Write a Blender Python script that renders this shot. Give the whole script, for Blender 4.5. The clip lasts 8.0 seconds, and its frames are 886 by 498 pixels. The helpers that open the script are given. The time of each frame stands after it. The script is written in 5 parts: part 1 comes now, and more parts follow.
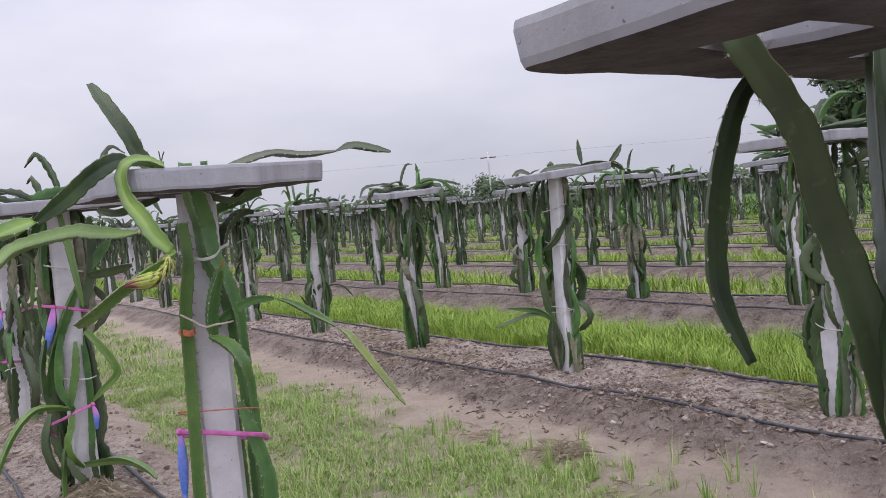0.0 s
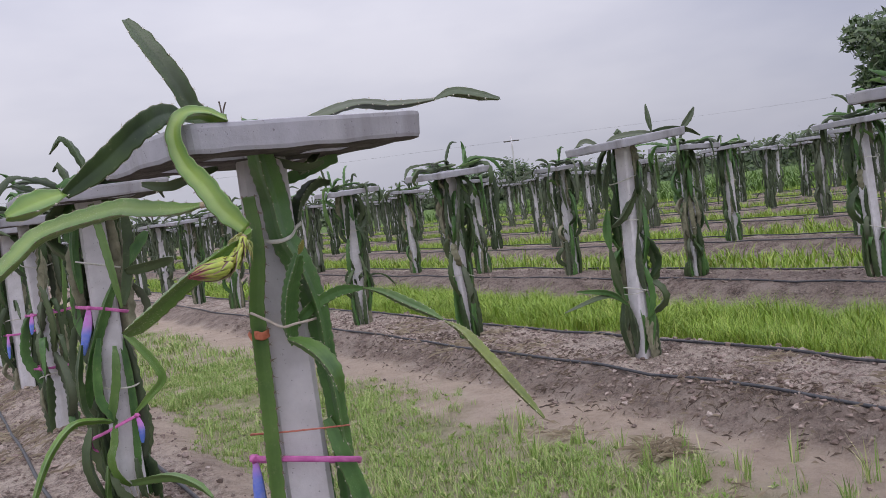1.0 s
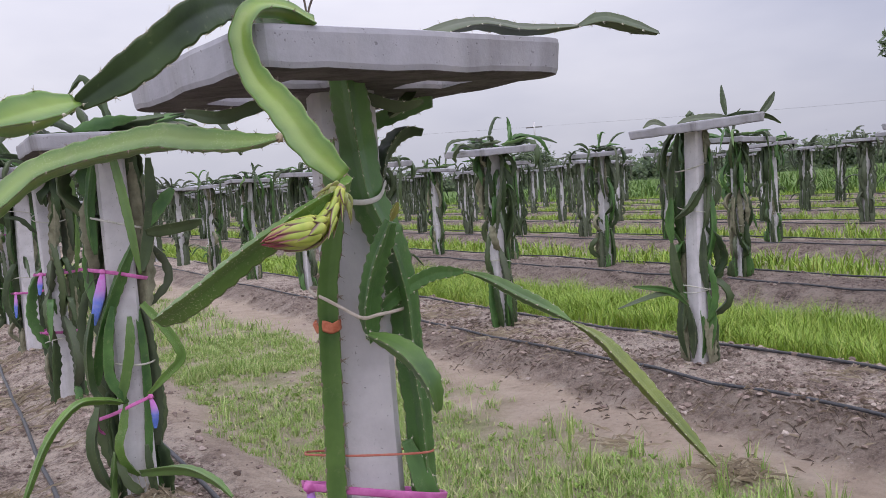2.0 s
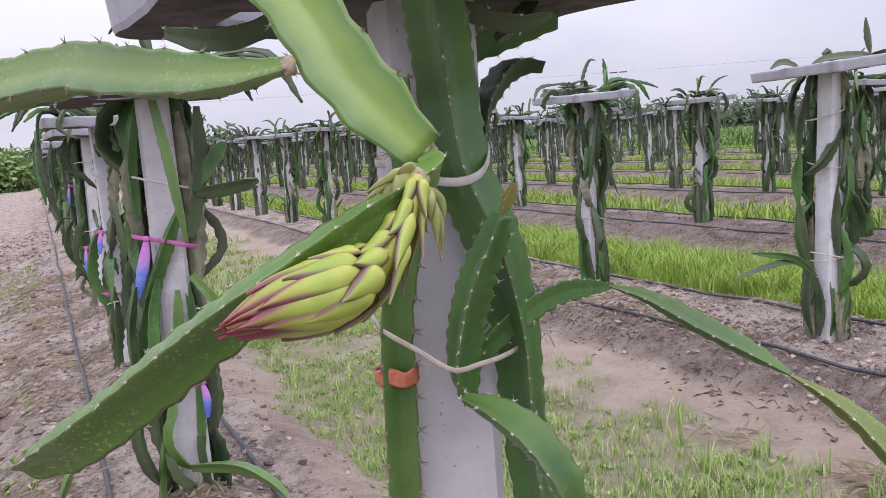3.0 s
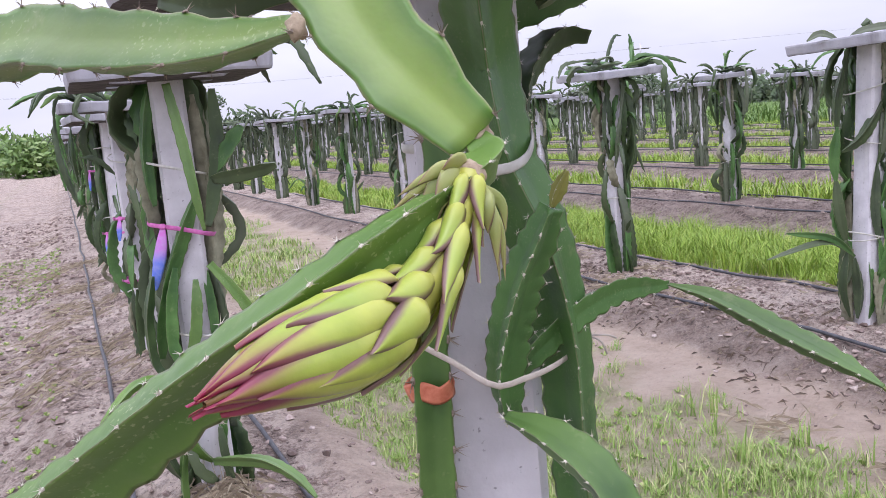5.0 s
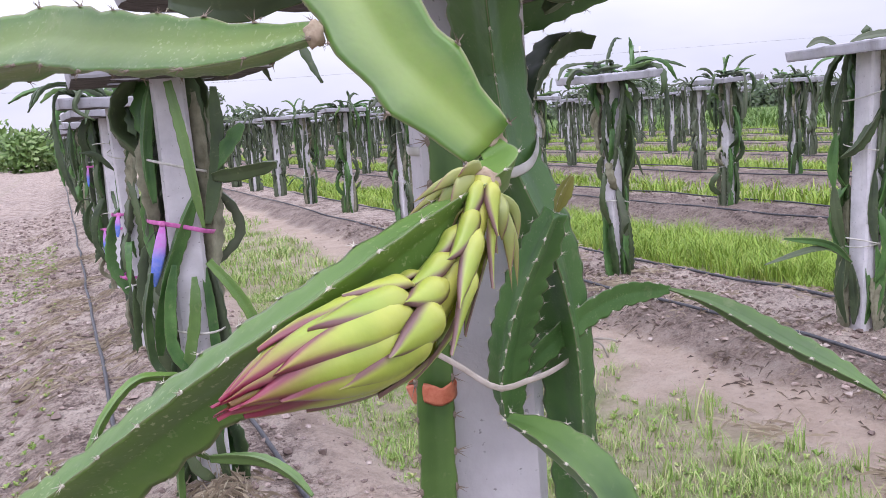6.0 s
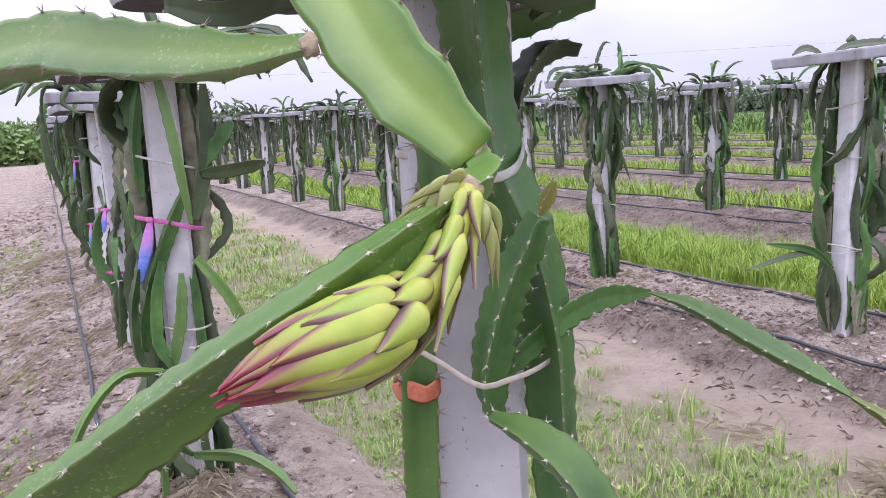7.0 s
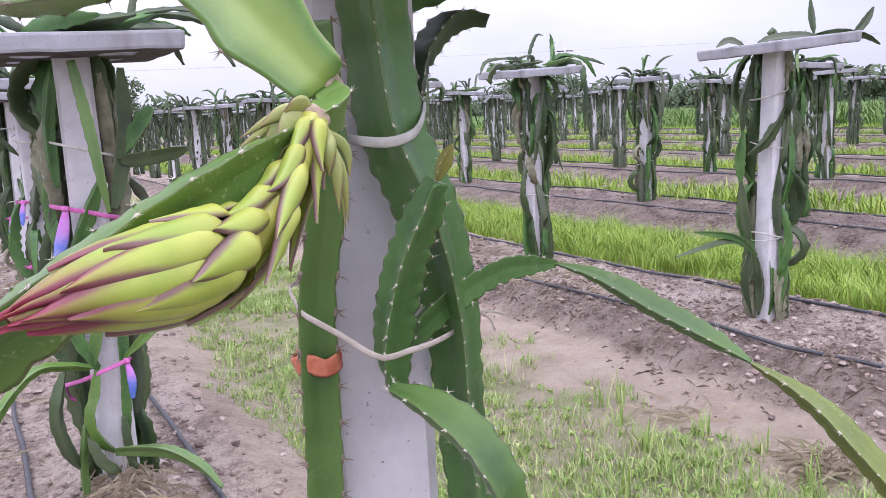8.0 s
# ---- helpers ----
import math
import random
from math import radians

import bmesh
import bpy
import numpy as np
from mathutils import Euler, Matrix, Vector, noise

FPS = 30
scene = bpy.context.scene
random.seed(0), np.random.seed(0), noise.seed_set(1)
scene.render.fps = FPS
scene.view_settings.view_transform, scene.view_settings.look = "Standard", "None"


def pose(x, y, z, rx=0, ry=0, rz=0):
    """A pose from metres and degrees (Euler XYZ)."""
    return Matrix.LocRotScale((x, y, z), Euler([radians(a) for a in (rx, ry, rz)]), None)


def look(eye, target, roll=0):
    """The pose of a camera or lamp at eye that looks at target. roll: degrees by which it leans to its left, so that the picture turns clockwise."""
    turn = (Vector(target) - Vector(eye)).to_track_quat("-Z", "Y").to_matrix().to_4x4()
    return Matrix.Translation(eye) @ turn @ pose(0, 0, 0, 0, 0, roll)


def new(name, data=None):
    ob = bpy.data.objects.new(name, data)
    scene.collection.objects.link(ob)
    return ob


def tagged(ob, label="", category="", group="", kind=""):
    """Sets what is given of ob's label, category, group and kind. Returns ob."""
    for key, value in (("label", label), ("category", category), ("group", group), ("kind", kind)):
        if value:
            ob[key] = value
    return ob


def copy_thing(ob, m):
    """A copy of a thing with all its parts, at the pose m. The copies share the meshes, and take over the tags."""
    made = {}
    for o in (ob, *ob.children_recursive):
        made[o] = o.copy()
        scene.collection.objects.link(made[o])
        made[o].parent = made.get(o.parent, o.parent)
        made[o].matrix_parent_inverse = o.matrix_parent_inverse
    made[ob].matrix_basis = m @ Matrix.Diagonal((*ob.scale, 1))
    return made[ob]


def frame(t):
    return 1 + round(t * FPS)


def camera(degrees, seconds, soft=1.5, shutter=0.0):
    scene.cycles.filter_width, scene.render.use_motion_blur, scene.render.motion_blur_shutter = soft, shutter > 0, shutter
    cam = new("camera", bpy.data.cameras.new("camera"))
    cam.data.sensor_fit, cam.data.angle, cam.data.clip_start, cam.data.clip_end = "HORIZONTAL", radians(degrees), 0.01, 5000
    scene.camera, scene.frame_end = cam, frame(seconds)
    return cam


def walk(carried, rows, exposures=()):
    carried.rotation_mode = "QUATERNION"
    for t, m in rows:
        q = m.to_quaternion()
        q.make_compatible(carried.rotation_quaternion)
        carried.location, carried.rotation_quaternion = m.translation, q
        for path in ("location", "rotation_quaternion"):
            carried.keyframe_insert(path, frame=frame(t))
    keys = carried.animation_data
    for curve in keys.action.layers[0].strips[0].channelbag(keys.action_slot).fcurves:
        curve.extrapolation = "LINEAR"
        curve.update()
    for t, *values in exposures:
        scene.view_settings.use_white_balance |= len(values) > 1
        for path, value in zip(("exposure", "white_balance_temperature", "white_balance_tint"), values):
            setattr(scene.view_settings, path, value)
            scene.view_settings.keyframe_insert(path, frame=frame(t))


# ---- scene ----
cam = camera(56.9, 8.0, 0.9)
PATH = [
    (0, (0.274, 0.25, 1.405), (1.403, 1.898, 1.311), -5.3),
    (0.5, (0.312, 0.499, 1.335), (1.417, 2.164, 1.247), -5.6),
    (1, (0.343, 0.789, 1.374), (1.42, 2.471, 1.255), -7.6),
    (1.5, (0.36, 0.963, 1.346), (1.413, 2.659, 1.23), -4.6),
    (1.7, (0.369, 1.085, 1.349), (1.422, 2.781, 1.222), -4.2),
    (2.8, (0.615, 1.714, 1.367), (1.539, 3.469, 1.109), -4.2),
    (3, (0.640, 1.763, 1.376), (1.506, 3.545, 1.105), -4.1),
    (3.5, (0.672, 1.811, 1.376), (1.508, 3.606, 1.095), -4.2),
    (4, (0.672, 1.837, 1.376), (1.499, 3.634, 1.083), -4.7),
    (4.5, (0.679, 1.859, 1.377), (1.499, 3.658, 1.074), -5.2),
    (5.8, (0.664, 1.867, 1.379), (1.473, 3.667, 1.055), -4.1),
    (6, (0.666, 1.863, 1.381), (1.486, 3.66, 1.067), -4.1),
    (6.5, (0.661, 1.854, 1.384), (1.491, 3.646, 1.069), -3.7),
    (7, (0.659, 1.846, 1.385), (1.508, 3.63, 1.069), -3.1),
    (7.5, (0.701, 1.835, 1.37), (1.659, 3.56, 1.043), -2.9),
    (8, (0.696, 1.842, 1.357), (1.673, 3.555, 1.021), -2.9),
]
walk(cam, [(t, look(eye, target, roll)) for t, eye, target, roll in PATH], [(0, -0.180, 6450, 13), (1.0, -0.370, 6480, 13), (1.7, -0.26, 6480, 13), (2.9, 0.08, 6400, 16), (4.5, 0.31, 6230, 18), (7.0, 0.35, 6190, 19), (8.0, 0.44, 6170, 20)])
# overcast light: pale cloud sheet over a sky, one very soft sun
SUN_EL, SUN_AZ = 60.0, 216.0
world = bpy.data.worlds.new("world")
scene.world = world
world.use_nodes = True
wn, wl = world.node_tree.nodes, world.node_tree.links
wn.clear()
w_out = wn.new("ShaderNodeOutputWorld")
w_bg = wn.new("ShaderNodeBackground")
w_sky = wn.new("ShaderNodeTexSky")
w_sky.sky_type, w_sky.sun_disc = "NISHITA", False
w_sky.sun_elevation, w_sky.sun_rotation = radians(SUN_EL), radians(SUN_AZ)
w_co = wn.new("ShaderNodeTexCoord")
w_map = wn.new("ShaderNodeMapping")
w_map.inputs["Scale"].default_value = (1.0, 1.0, 3.0)
w_noise = wn.new("ShaderNodeTexNoise")
w_noise.inputs["Scale"].default_value, w_noise.inputs["Detail"].default_value = 1.6, 5.0
w_ramp = wn.new("ShaderNodeValToRGB")
w_ramp.color_ramp.elements[0].position, w_ramp.color_ramp.elements[0].color = 0.30, (5.5, 5.75, 7.2, 1)
w_ramp.color_ramp.elements[1].position, w_ramp.color_ramp.elements[1].color = 0.66, (9.1, 9.1, 10.1, 1)
w_mix = wn.new("ShaderNodeMix")
w_mix.data_type = "RGBA"
w_mix.inputs["Factor"].default_value = 0.92
wl.new(w_co.outputs["Generated"], w_map.inputs["Vector"])
wl.new(w_map.outputs["Vector"], w_noise.inputs["Vector"])
wl.new(w_noise.outputs["Fac"], w_ramp.inputs["Fac"])
wl.new(w_sky.outputs["Color"], w_mix.inputs["A"])
wl.new(w_ramp.outputs["Color"], w_mix.inputs["B"])
# an overcast dome is brighter overhead than at the horizon
w_sep = wn.new("ShaderNodeSeparateXYZ")
w_dome = wn.new("ShaderNodeMapRange")
for key, value in (("From Min", 0.05), ("From Max", 0.9), ("To Min", 0.88), ("To Max", 2.1)):
    w_dome.inputs[key].default_value = value
w_lift = wn.new("ShaderNodeVectorMath")
w_lift.operation = "SCALE"
wl.new(w_co.outputs["Generated"], w_sep.inputs["Vector"])
wl.new(w_sep.outputs["Z"], w_dome.inputs["Value"])
wl.new(w_mix.outputs["Result"], w_lift.inputs[0])
wl.new(w_dome.outputs["Result"], w_lift.inputs["Scale"])
wl.new(w_lift.outputs["Vector"], w_bg.inputs["Color"])
wl.new(w_bg.outputs["Background"], w_out.inputs["Surface"])
w_bg.inputs["Strength"].default_value = 0.1
sun = new("sun", bpy.data.lights.new("sun", "SUN"))
sun.data.energy, sun.data.angle, sun.data.color = 1.1, radians(45), (1.0, 0.97, 0.93)
sun.matrix_world = look((0, 0, 0), (-math.sin(radians(SUN_AZ)) * math.cos(radians(SUN_EL)), -math.cos(radians(SUN_AZ)) * math.cos(radians(SUN_EL)), -math.sin(radians(SUN_EL))))


# ---------------------------------------------------------------- materials
class Mat:
    """A small helper round one node material."""

    def __init__(self, name, rough=0.6, metal=0.0):
        self.mat = bpy.data.materials.new(name)
        self.mat.use_nodes = True
        self.n, self.l = self.mat.node_tree.nodes, self.mat.node_tree.links
        self.b = self.n["Principled BSDF"]
        self.b.inputs["Roughness"].default_value = rough
        self.b.inputs["Metallic"].default_value = metal
        self.co = self.n.new("ShaderNodeTexCoord").outputs["Object"]
        self.geo = self.n.new("ShaderNodeNewGeometry")

    def vec(self, scale):
        m = self.n.new("ShaderNodeMapping")
        m.inputs["Scale"].default_value = scale
        self.l.new(self.co, m.inputs["Vector"])
        return m.outputs["Vector"]

    def noise(self, scale, detail=4.0, rough=0.55, vec=None):
        t = self.n.new("ShaderNodeTexNoise")
        t.inputs["Scale"].default_value, t.inputs["Detail"].default_value, t.inputs["Roughness"].default_value = scale, detail, rough
        self.l.new(vec or self.co, t.inputs["Vector"])
        return t.outputs["Fac"]

    def ramp(self, fac, stops):
        r = self.n.new("ShaderNodeValToRGB")
        e = r.color_ramp.elements
        while len(e) < len(stops):
            e.new(0.5)
        for k, (p, c) in enumerate(stops):
            e[k].position = p
            e[k].color = (*c, 1) if len(c) == 3 else c
        self.l.new(fac, r.inputs["Fac"])
        return r.outputs["Color"]

    def band(self, fac, a, b, lo=0.0, hi=1.0):
        r = self.n.new("ShaderNodeMapRange")
        for key, v in (("From Min", a), ("From Max", b), ("To Min", lo), ("To Max", hi)):
            r.inputs[key].default_value = v
        self.l.new(fac, r.inputs["Value"])
        return r.outputs["Result"]

    def math(self, op, a, b):
        m = self.n.new("ShaderNodeMath")
        m.operation = op
        for k, v in enumerate((a, b)):
            if isinstance(v, (int, float)):
                m.inputs[k].default_value = v
            else:
                self.l.new(v, m.inputs[k])
        return m.outputs[0]

    def mix(self, fac, a, b, kind="MIX"):
        m = self.n.new("ShaderNodeMix")
        m.data_type, m.blend_type = "RGBA", kind
        for key, v in (("Factor", fac), ("A", a), ("B", b)):
            s = m.inputs[key] if key != "Factor" else m.inputs["Factor"]
            if isinstance(v, (int, float)):
                s.default_value = v
            elif isinstance(v, tuple):
                s.default_value = (*v, 1)
            else:
                self.l.new(v, s)
        return m.outputs["Result"]

    def colour(self, c):
        if isinstance(c, tuple):
            self.b.inputs["Base Color"].default_value = (*c, 1)
        else:
            self.l.new(c, self.b.inputs["Base Color"])
        return self

    def bump(self, fac, strength=0.3, dist=0.01):
        b = self.n.new("ShaderNodeBump")
        b.inputs["Strength"].default_value, b.inputs["Distance"].default_value = strength, dist
        self.l.new(fac, b.inputs["Height"])
        self.l.new(b.outputs["Normal"], self.b.inputs["Normal"])
        return self

    def attr(self, name):
        a = self.n.new("ShaderNodeAttribute")
        a.attribute_name = name
        return a.outputs["Fac"]

    def random(self):
        return self.n.new("ShaderNodeObjectInfo").outputs["Random"]

    def island(self):
        return self.geo.outputs["Random Per Island"]


def soil_material():
    m = Mat("soil", 0.95)
    big, mid, fine, grit = m.noise(0.6, 5), m.noise(4.5, 7, 0.68), m.noise(26, 6, 0.72), m.noise(95, 4, 0.7)
    tiny = m.noise(60, 5, 0.75)
    sand = m.ramp(mid, [(0.3, (0.46, 0.355, 0.275)), (0.5, (0.575, 0.455, 0.36)), (0.7, (0.65, 0.54, 0.44))])
    bed = m.ramp(m.math("ADD", m.math("MULTIPLY", mid, 0.55), m.math("MULTIPLY", tiny, 0.45)), [(0.40, (0.13, 0.094, 0.078)), (0.47, (0.42, 0.325, 0.272)), (0.545, (0.66, 0.555, 0.475))])
    c = m.mix(m.attr("bed"), sand, bed)
    damp = m.ramp(fine, [(0.42, (0.055, 0.038, 0.034)), (0.52, (0.19, 0.138, 0.115)), (0.62, (0.42, 0.33, 0.27))])
    c = m.mix(m.math("MULTIPLY", m.attr("flank"), m.band(mid, 0.32, 0.62, 1.0, 0.6)), c, damp)
    c = m.mix(m.band(big, 0.46, 0.7, 0.0, 0.28), c, (0.34, 0.265, 0.235))
    c = m.mix(m.math("MULTIPLY", m.band(fine, 0.50, 0.62), m.math("ADD", m.math("MULTIPLY", m.attr("bed"), 0.4), 0.14)), c, (0.13, 0.095, 0.085))
    c = m.mix(m.math("MULTIPLY", m.band(grit, 0.60, 0.70), 0.6), c, (0.58, 0.50, 0.44))
    turf = m.ramp(m.noise(7.0, 5), [(0.3, (0.17, 0.20, 0.075)), (0.7, (0.29, 0.35, 0.12))])
    c = m.mix(m.math("MULTIPLY", m.attr("turf"), m.band(m.noise(2.4, 7, 0.7), 0.34, 0.58, 0.0, 0.85)), c, turf)
    crop = m.ramp(m.noise(1.2, 6, 0.65), [(0.3, (0.07, 0.13, 0.03)), (0.7, (0.15, 0.25, 0.05))])
    c = m.mix(m.attr("field"), c, crop)
    m.colour(c).bump(m.math("ADD", m.math("MULTIPLY", mid, 1.2), m.math("ADD", fine, m.math("MULTIPLY", m.math("ADD", grit, tiny), 0.45))), 1.0, 0.045)
    return m.mat


def concrete_material(name, tone):
    m = Mat(name, 0.88)
    big, mid, fine = m.noise(2.2, 5), m.noise(14, 5, 0.6), m.noise(160, 3, 0.6)
    c = m.ramp(mid, [(0.25, (0.53, 0.515, 0.55)), (0.55, (0.66, 0.64, 0.685)), (0.8, (0.76, 0.74, 0.775))])
    c = m.mix(m.band(big, 0.48, 0.75, 0.0, 0.45), c, (0.38, 0.355, 0.35))
    streak = m.noise(9, 4, 0.6, m.vec((1.0, 1.0, 0.10)))
    c = m.mix(m.band(streak, 0.52, 0.72, 0.0, 0.5), c, (0.27, 0.25, 0.235))
    pale = m.noise(5, 5, 0.65, m.vec((1.6, 1.6, 0.35)))
    c = m.mix(m.band(pale, 0.5, 0.7, 0.0, 0.45), c, (0.80, 0.77, 0.77))
    c = m.mix(m.band(m.random(), 0, 1, 0.0, 0.22), c, (0.33, 0.30, 0.29))
    c = m.mix(1.0, c, tone, "MULTIPLY")
    pits = m.band(m.noise(110, 3), 0.66, 0.72)
    c = m.mix(m.math("MULTIPLY", pits, 0.55), c, (0.12, 0.11, 0.11))
    m.colour(c).bump(m.math("ADD", m.math("MULTIPLY", fine, 0.4), m.math("SUBTRACT", mid, pits)), 0.35, 0.004)
    return m.mat


def cactus_material(name, dark, light, grey, rough=0.42, speck=0.0, fringe=None, vary=False, glow=0.0):
    """Waxy stem skin: a paler or darker rib edge, cloudy green, corky spots and a thin corky rim."""
    m = Mat(name, rough)
    mid, fine = m.noise(9, 4), m.noise(90, 3)
    c = m.ramp(mid, [(0.3, dark), (0.7, light)])
    c = m.mix(m.band(m.random(), 0, 1, 0.0, 0.55), c, grey)
    if vary:
        c = m.mix(m.band(m.math("FRACT", m.math("MULTIPLY", m.random(), 7.3), 0.0), 0.45, 1.0, 0.0, 0.75), c, dark)
    c = m.mix(m.band(m.attr("rib"), 0.0, 0.7, 0.0, 0.8) if fringe else m.band(m.attr("rib"), 0.25, 0.9, 0.0, 0.45), c, fringe or light)
    c = m.mix(m.band(m.noise(38, 4, 0.7), 0.60, 0.75, 0.0, 0.35), c, (0.30, 0.33, 0.17))
    if speck:
        c = m.mix(m.math("MULTIPLY", m.band(m.noise(430, 2), 0.60, 0.66), m.math("MULTIPLY", m.band(m.noise(24, 3), 0.42, 0.6), speck)), c, (0.46, 0.50, 0.30))
    c = m.mix(m.math("MULTIPLY", m.band(m.attr("rim"), 0.55, 1.0), m.band(m.noise(60, 3), 0.3, 0.6, 0.35, 0.9)), c, (0.34, 0.31, 0.21))
    m.colour(c).bump(m.math("ADD", m.math("MULTIPLY", m.noise(26, 4, 0.6), 0.7), m.math("MULTIPLY", fine, 0.25)), 0.22, 0.004)
    if glow:
        m.b.inputs["Subsurface Weight"].default_value = glow
        m.b.inputs["Subsurface Radius"].default_value = (0.5, 1.0, 0.2)
        m.b.inputs["Subsurface Scale"].default_value = 0.012
    m.l.new(m.band(mid, 0.3, 0.7, rough - 0.07, rough + 0.10), m.b.inputs["Roughness"])
    return m.mat


def plain_material(name, a, b, scale, rough=0.7, bump=0.2, dist=0.003, metal=0.0):
    m = Mat(name, rough, metal)
    f = m.noise(scale, 5, 0.6)
    m.colour(m.mix(m.band(m.random(), 0, 1, 0, 0.15), m.ramp(f, [(0.3, a), (0.7, b)]), a)).bump(f, bump, dist)
    return m.mat


def grass_material(name, a, b, dry):
    m = Mat(name, 0.55)
    c = m.ramp(m.island(), [(0.0, a), (0.72, b), (0.9, dry)])
    c = m.mix(m.band(m.noise(1.3, 3), 0.4, 0.7, 0.0, 0.5), c, b)
    m.colour(c)
    m.b.inputs["Transmission Weight"].default_value = 0.0
    return m.mat


SOIL, CONCRETE, CONCRETE_FRAME = soil_material(), concrete_material("concrete", (1.08, 1.08, 1.08)), concrete_material("concrete_weathered", (0.70, 0.715, 0.755))
# dark brown concrete for frame undersides, with their shade put into the colour
UNDERSIDE_SHADE = plain_material("concrete_underside_shade", (0.045, 0.037, 0.038), (0.15, 0.13, 0.132), 14, 0.95, 1.0, 0.014)
STEM = cactus_material("stem_green", (0.042, 0.105, 0.024), (0.132, 0.240, 0.056), (0.13, 0.21, 0.064))
STEM_ROW = cactus_material("stem_row", (0.010, 0.028, 0.010), (0.062, 0.108, 0.033), (0.16, 0.19, 0.105), 0.42, vary=True)
STEM_FAR = cactus_material("stem_weathered", (0.014, 0.030, 0.013), (0.072, 0.110, 0.046), (0.20, 0.215, 0.16), 0.55)
STEM_DARK = cactus_material("stem_deep_green", (0.026, 0.086, 0.022), (0.106, 0.230, 0.057), (0.066, 0.150, 0.042), 0.44, 0.16)
STEM_PALE = cactus_material("stem_pale", (0.17, 0.275, 0.050), (0.30, 0.415, 0.088), (0.25, 0.365, 0.078), 0.38, 0.0, (0.085, 0.18, 0.040), glow=0.25)
STEM_MOTTLED = cactus_material("stem_pale_mottled", (0.12, 0.20, 0.045), (0.23, 0.33, 0.085), (0.20, 0.29, 0.078), 0.40, 0.35, (0.085, 0.17, 0.040), glow=0.2)
STEM_SPECK = cactus_material("stem_speckled", (0.060, 0.140, 0.024), (0.160, 0.278, 0.054), (0.108, 0.208, 0.045), 0.36, 0.55)
STEM_OLIVE = cactus_material("stem_olive", (0.085, 0.135, 0.025), (0.22, 0.27, 0.05), (0.20, 0.20, 0.06), 0.42, 0.3)
DRY = plain_material("dry_stem", (0.14, 0.135, 0.085), (0.36, 0.35, 0.25), 18, 0.9)
HOSE = plain_material("hose_black", (0.026, 0.028, 0.034), (0.085, 0.085, 0.095), 30, 0.45)
GRASS_NEAR = grass_material("grass_mixed", (0.16, 0.28, 0.055), (0.33, 0.46, 0.12), (0.58, 0.56, 0.29))
GRASS_FAR = grass_material("grass_bright", (0.13, 0.235, 0.022), (0.29, 0.44, 0.048), (0.42, 0.47, 0.11))
GRASS_CROP = grass_material("crop_green", (0.07, 0.14, 0.025), (0.15, 0.26, 0.05), (0.20, 0.28, 0.08))
def clod_material():
    m = Mat("clod", 0.95)
    c = m.ramp(m.island(), [(0.0, (0.17, 0.125, 0.107)), (0.5, (0.30, 0.228, 0.198)), (0.9, (0.45, 0.36, 0.315)), (1.0, (0.58, 0.49, 0.44))])
    m.colour(m.mix(m.band(m.noise(60, 4), 0.4, 0.7, 0.0, 0.5), c, (0.12, 0.088, 0.08))).bump(m.noise(120, 4), 0.7, 0.006)
    return m.mat


CLOD = clod_material()
HEDGE = grass_material("hedge_leaf", (0.085, 0.165, 0.035), (0.175, 0.285, 0.07), (0.25, 0.33, 0.13))
LEAF = grass_material("tree_leaf", (0.028, 0.058, 0.022), (0.08, 0.13, 0.045), (0.11, 0.15, 0.06))
BARK = plain_material("bark", (0.06, 0.05, 0.04), (0.16, 0.13, 0.11), 8, 0.9, 0.6, 0.03)
WHITE_TIE = plain_material("tie_white", (0.48, 0.47, 0.42), (0.68, 0.66, 0.62), 40, 0.6)


# ---------------------------------------------------------------- mesh helpers
def mesh(name, verts, faces, material, smooth=True, attrs=None):
    me = bpy.data.meshes.new(name)
    me.from_pydata([tuple(v) for v in verts], [], faces)
    if attrs:
        for key, vals in attrs.items():
            a = me.attributes.new(key, "FLOAT", "POINT")
            a.data.foreach_set("value", np.asarray(vals, dtype=np.float32))
    me.materials.append(material)
    if smooth:
        me.shade_smooth()
    me.update()
    return me


def part(name, bm, material, parent=None, label="", smooth=False):
    me = bpy.data.meshes.new(name)
    bm.to_mesh(me)
    bm.free()
    me.materials.append(material)
    if smooth:
        me.shade_smooth()
    return child(name, me, parent, label)


def child(name, me, parent=None, label=""):
    ob = new(name, me)
    if parent:
        ob.parent = parent
    return tagged(ob, label)


def spline(points, n):
    """n+1 even points along a Catmull-Rom curve."""
    p = [Vector(q) for q in points]
    p = [p[0] * 2 - p[1]] + p + [p[-1] * 2 - p[-2]]
    dense = []
    for i in range(1, len(p) - 2):
        a, b, c, d = p[i - 1:i + 3]
        for k in range(12):
            t = k / 12
            dense.append(0.5 * (2 * b + (c - a) * t + (2 * a - 5 * b + 4 * c - d) * t * t + (3 * b - a - 3 * c + d) * t ** 3))
    dense.append(p[-2])
    d = np.array([tuple(v) for v in dense])
    s = np.concatenate([[0], np.cumsum(np.linalg.norm(np.diff(d, axis=0), axis=1))])
    u = np.linspace(0, s[-1], n + 1)
    return np.stack([np.interp(u, s, d[:, k]) for k in range(3)], 1), s[-1]


def frames(path, up):
    """Tangents and two side vectors carried along a path."""
    tan = np.gradient(path, axis=0)
    tan /= np.linalg.norm(tan, axis=1)[:, None] + 1e-9
    a = np.array(up, float)
    sides = []
    for t in tan:
        a = a - t * a.dot(t)
        if np.linalg.norm(a) < 1e-4:
            a = np.cross(t, (0.3, 0.8, 0.5))
        a = a / np.linalg.norm(a)
        sides.append((a, np.cross(t, a)))
    return tan, sides


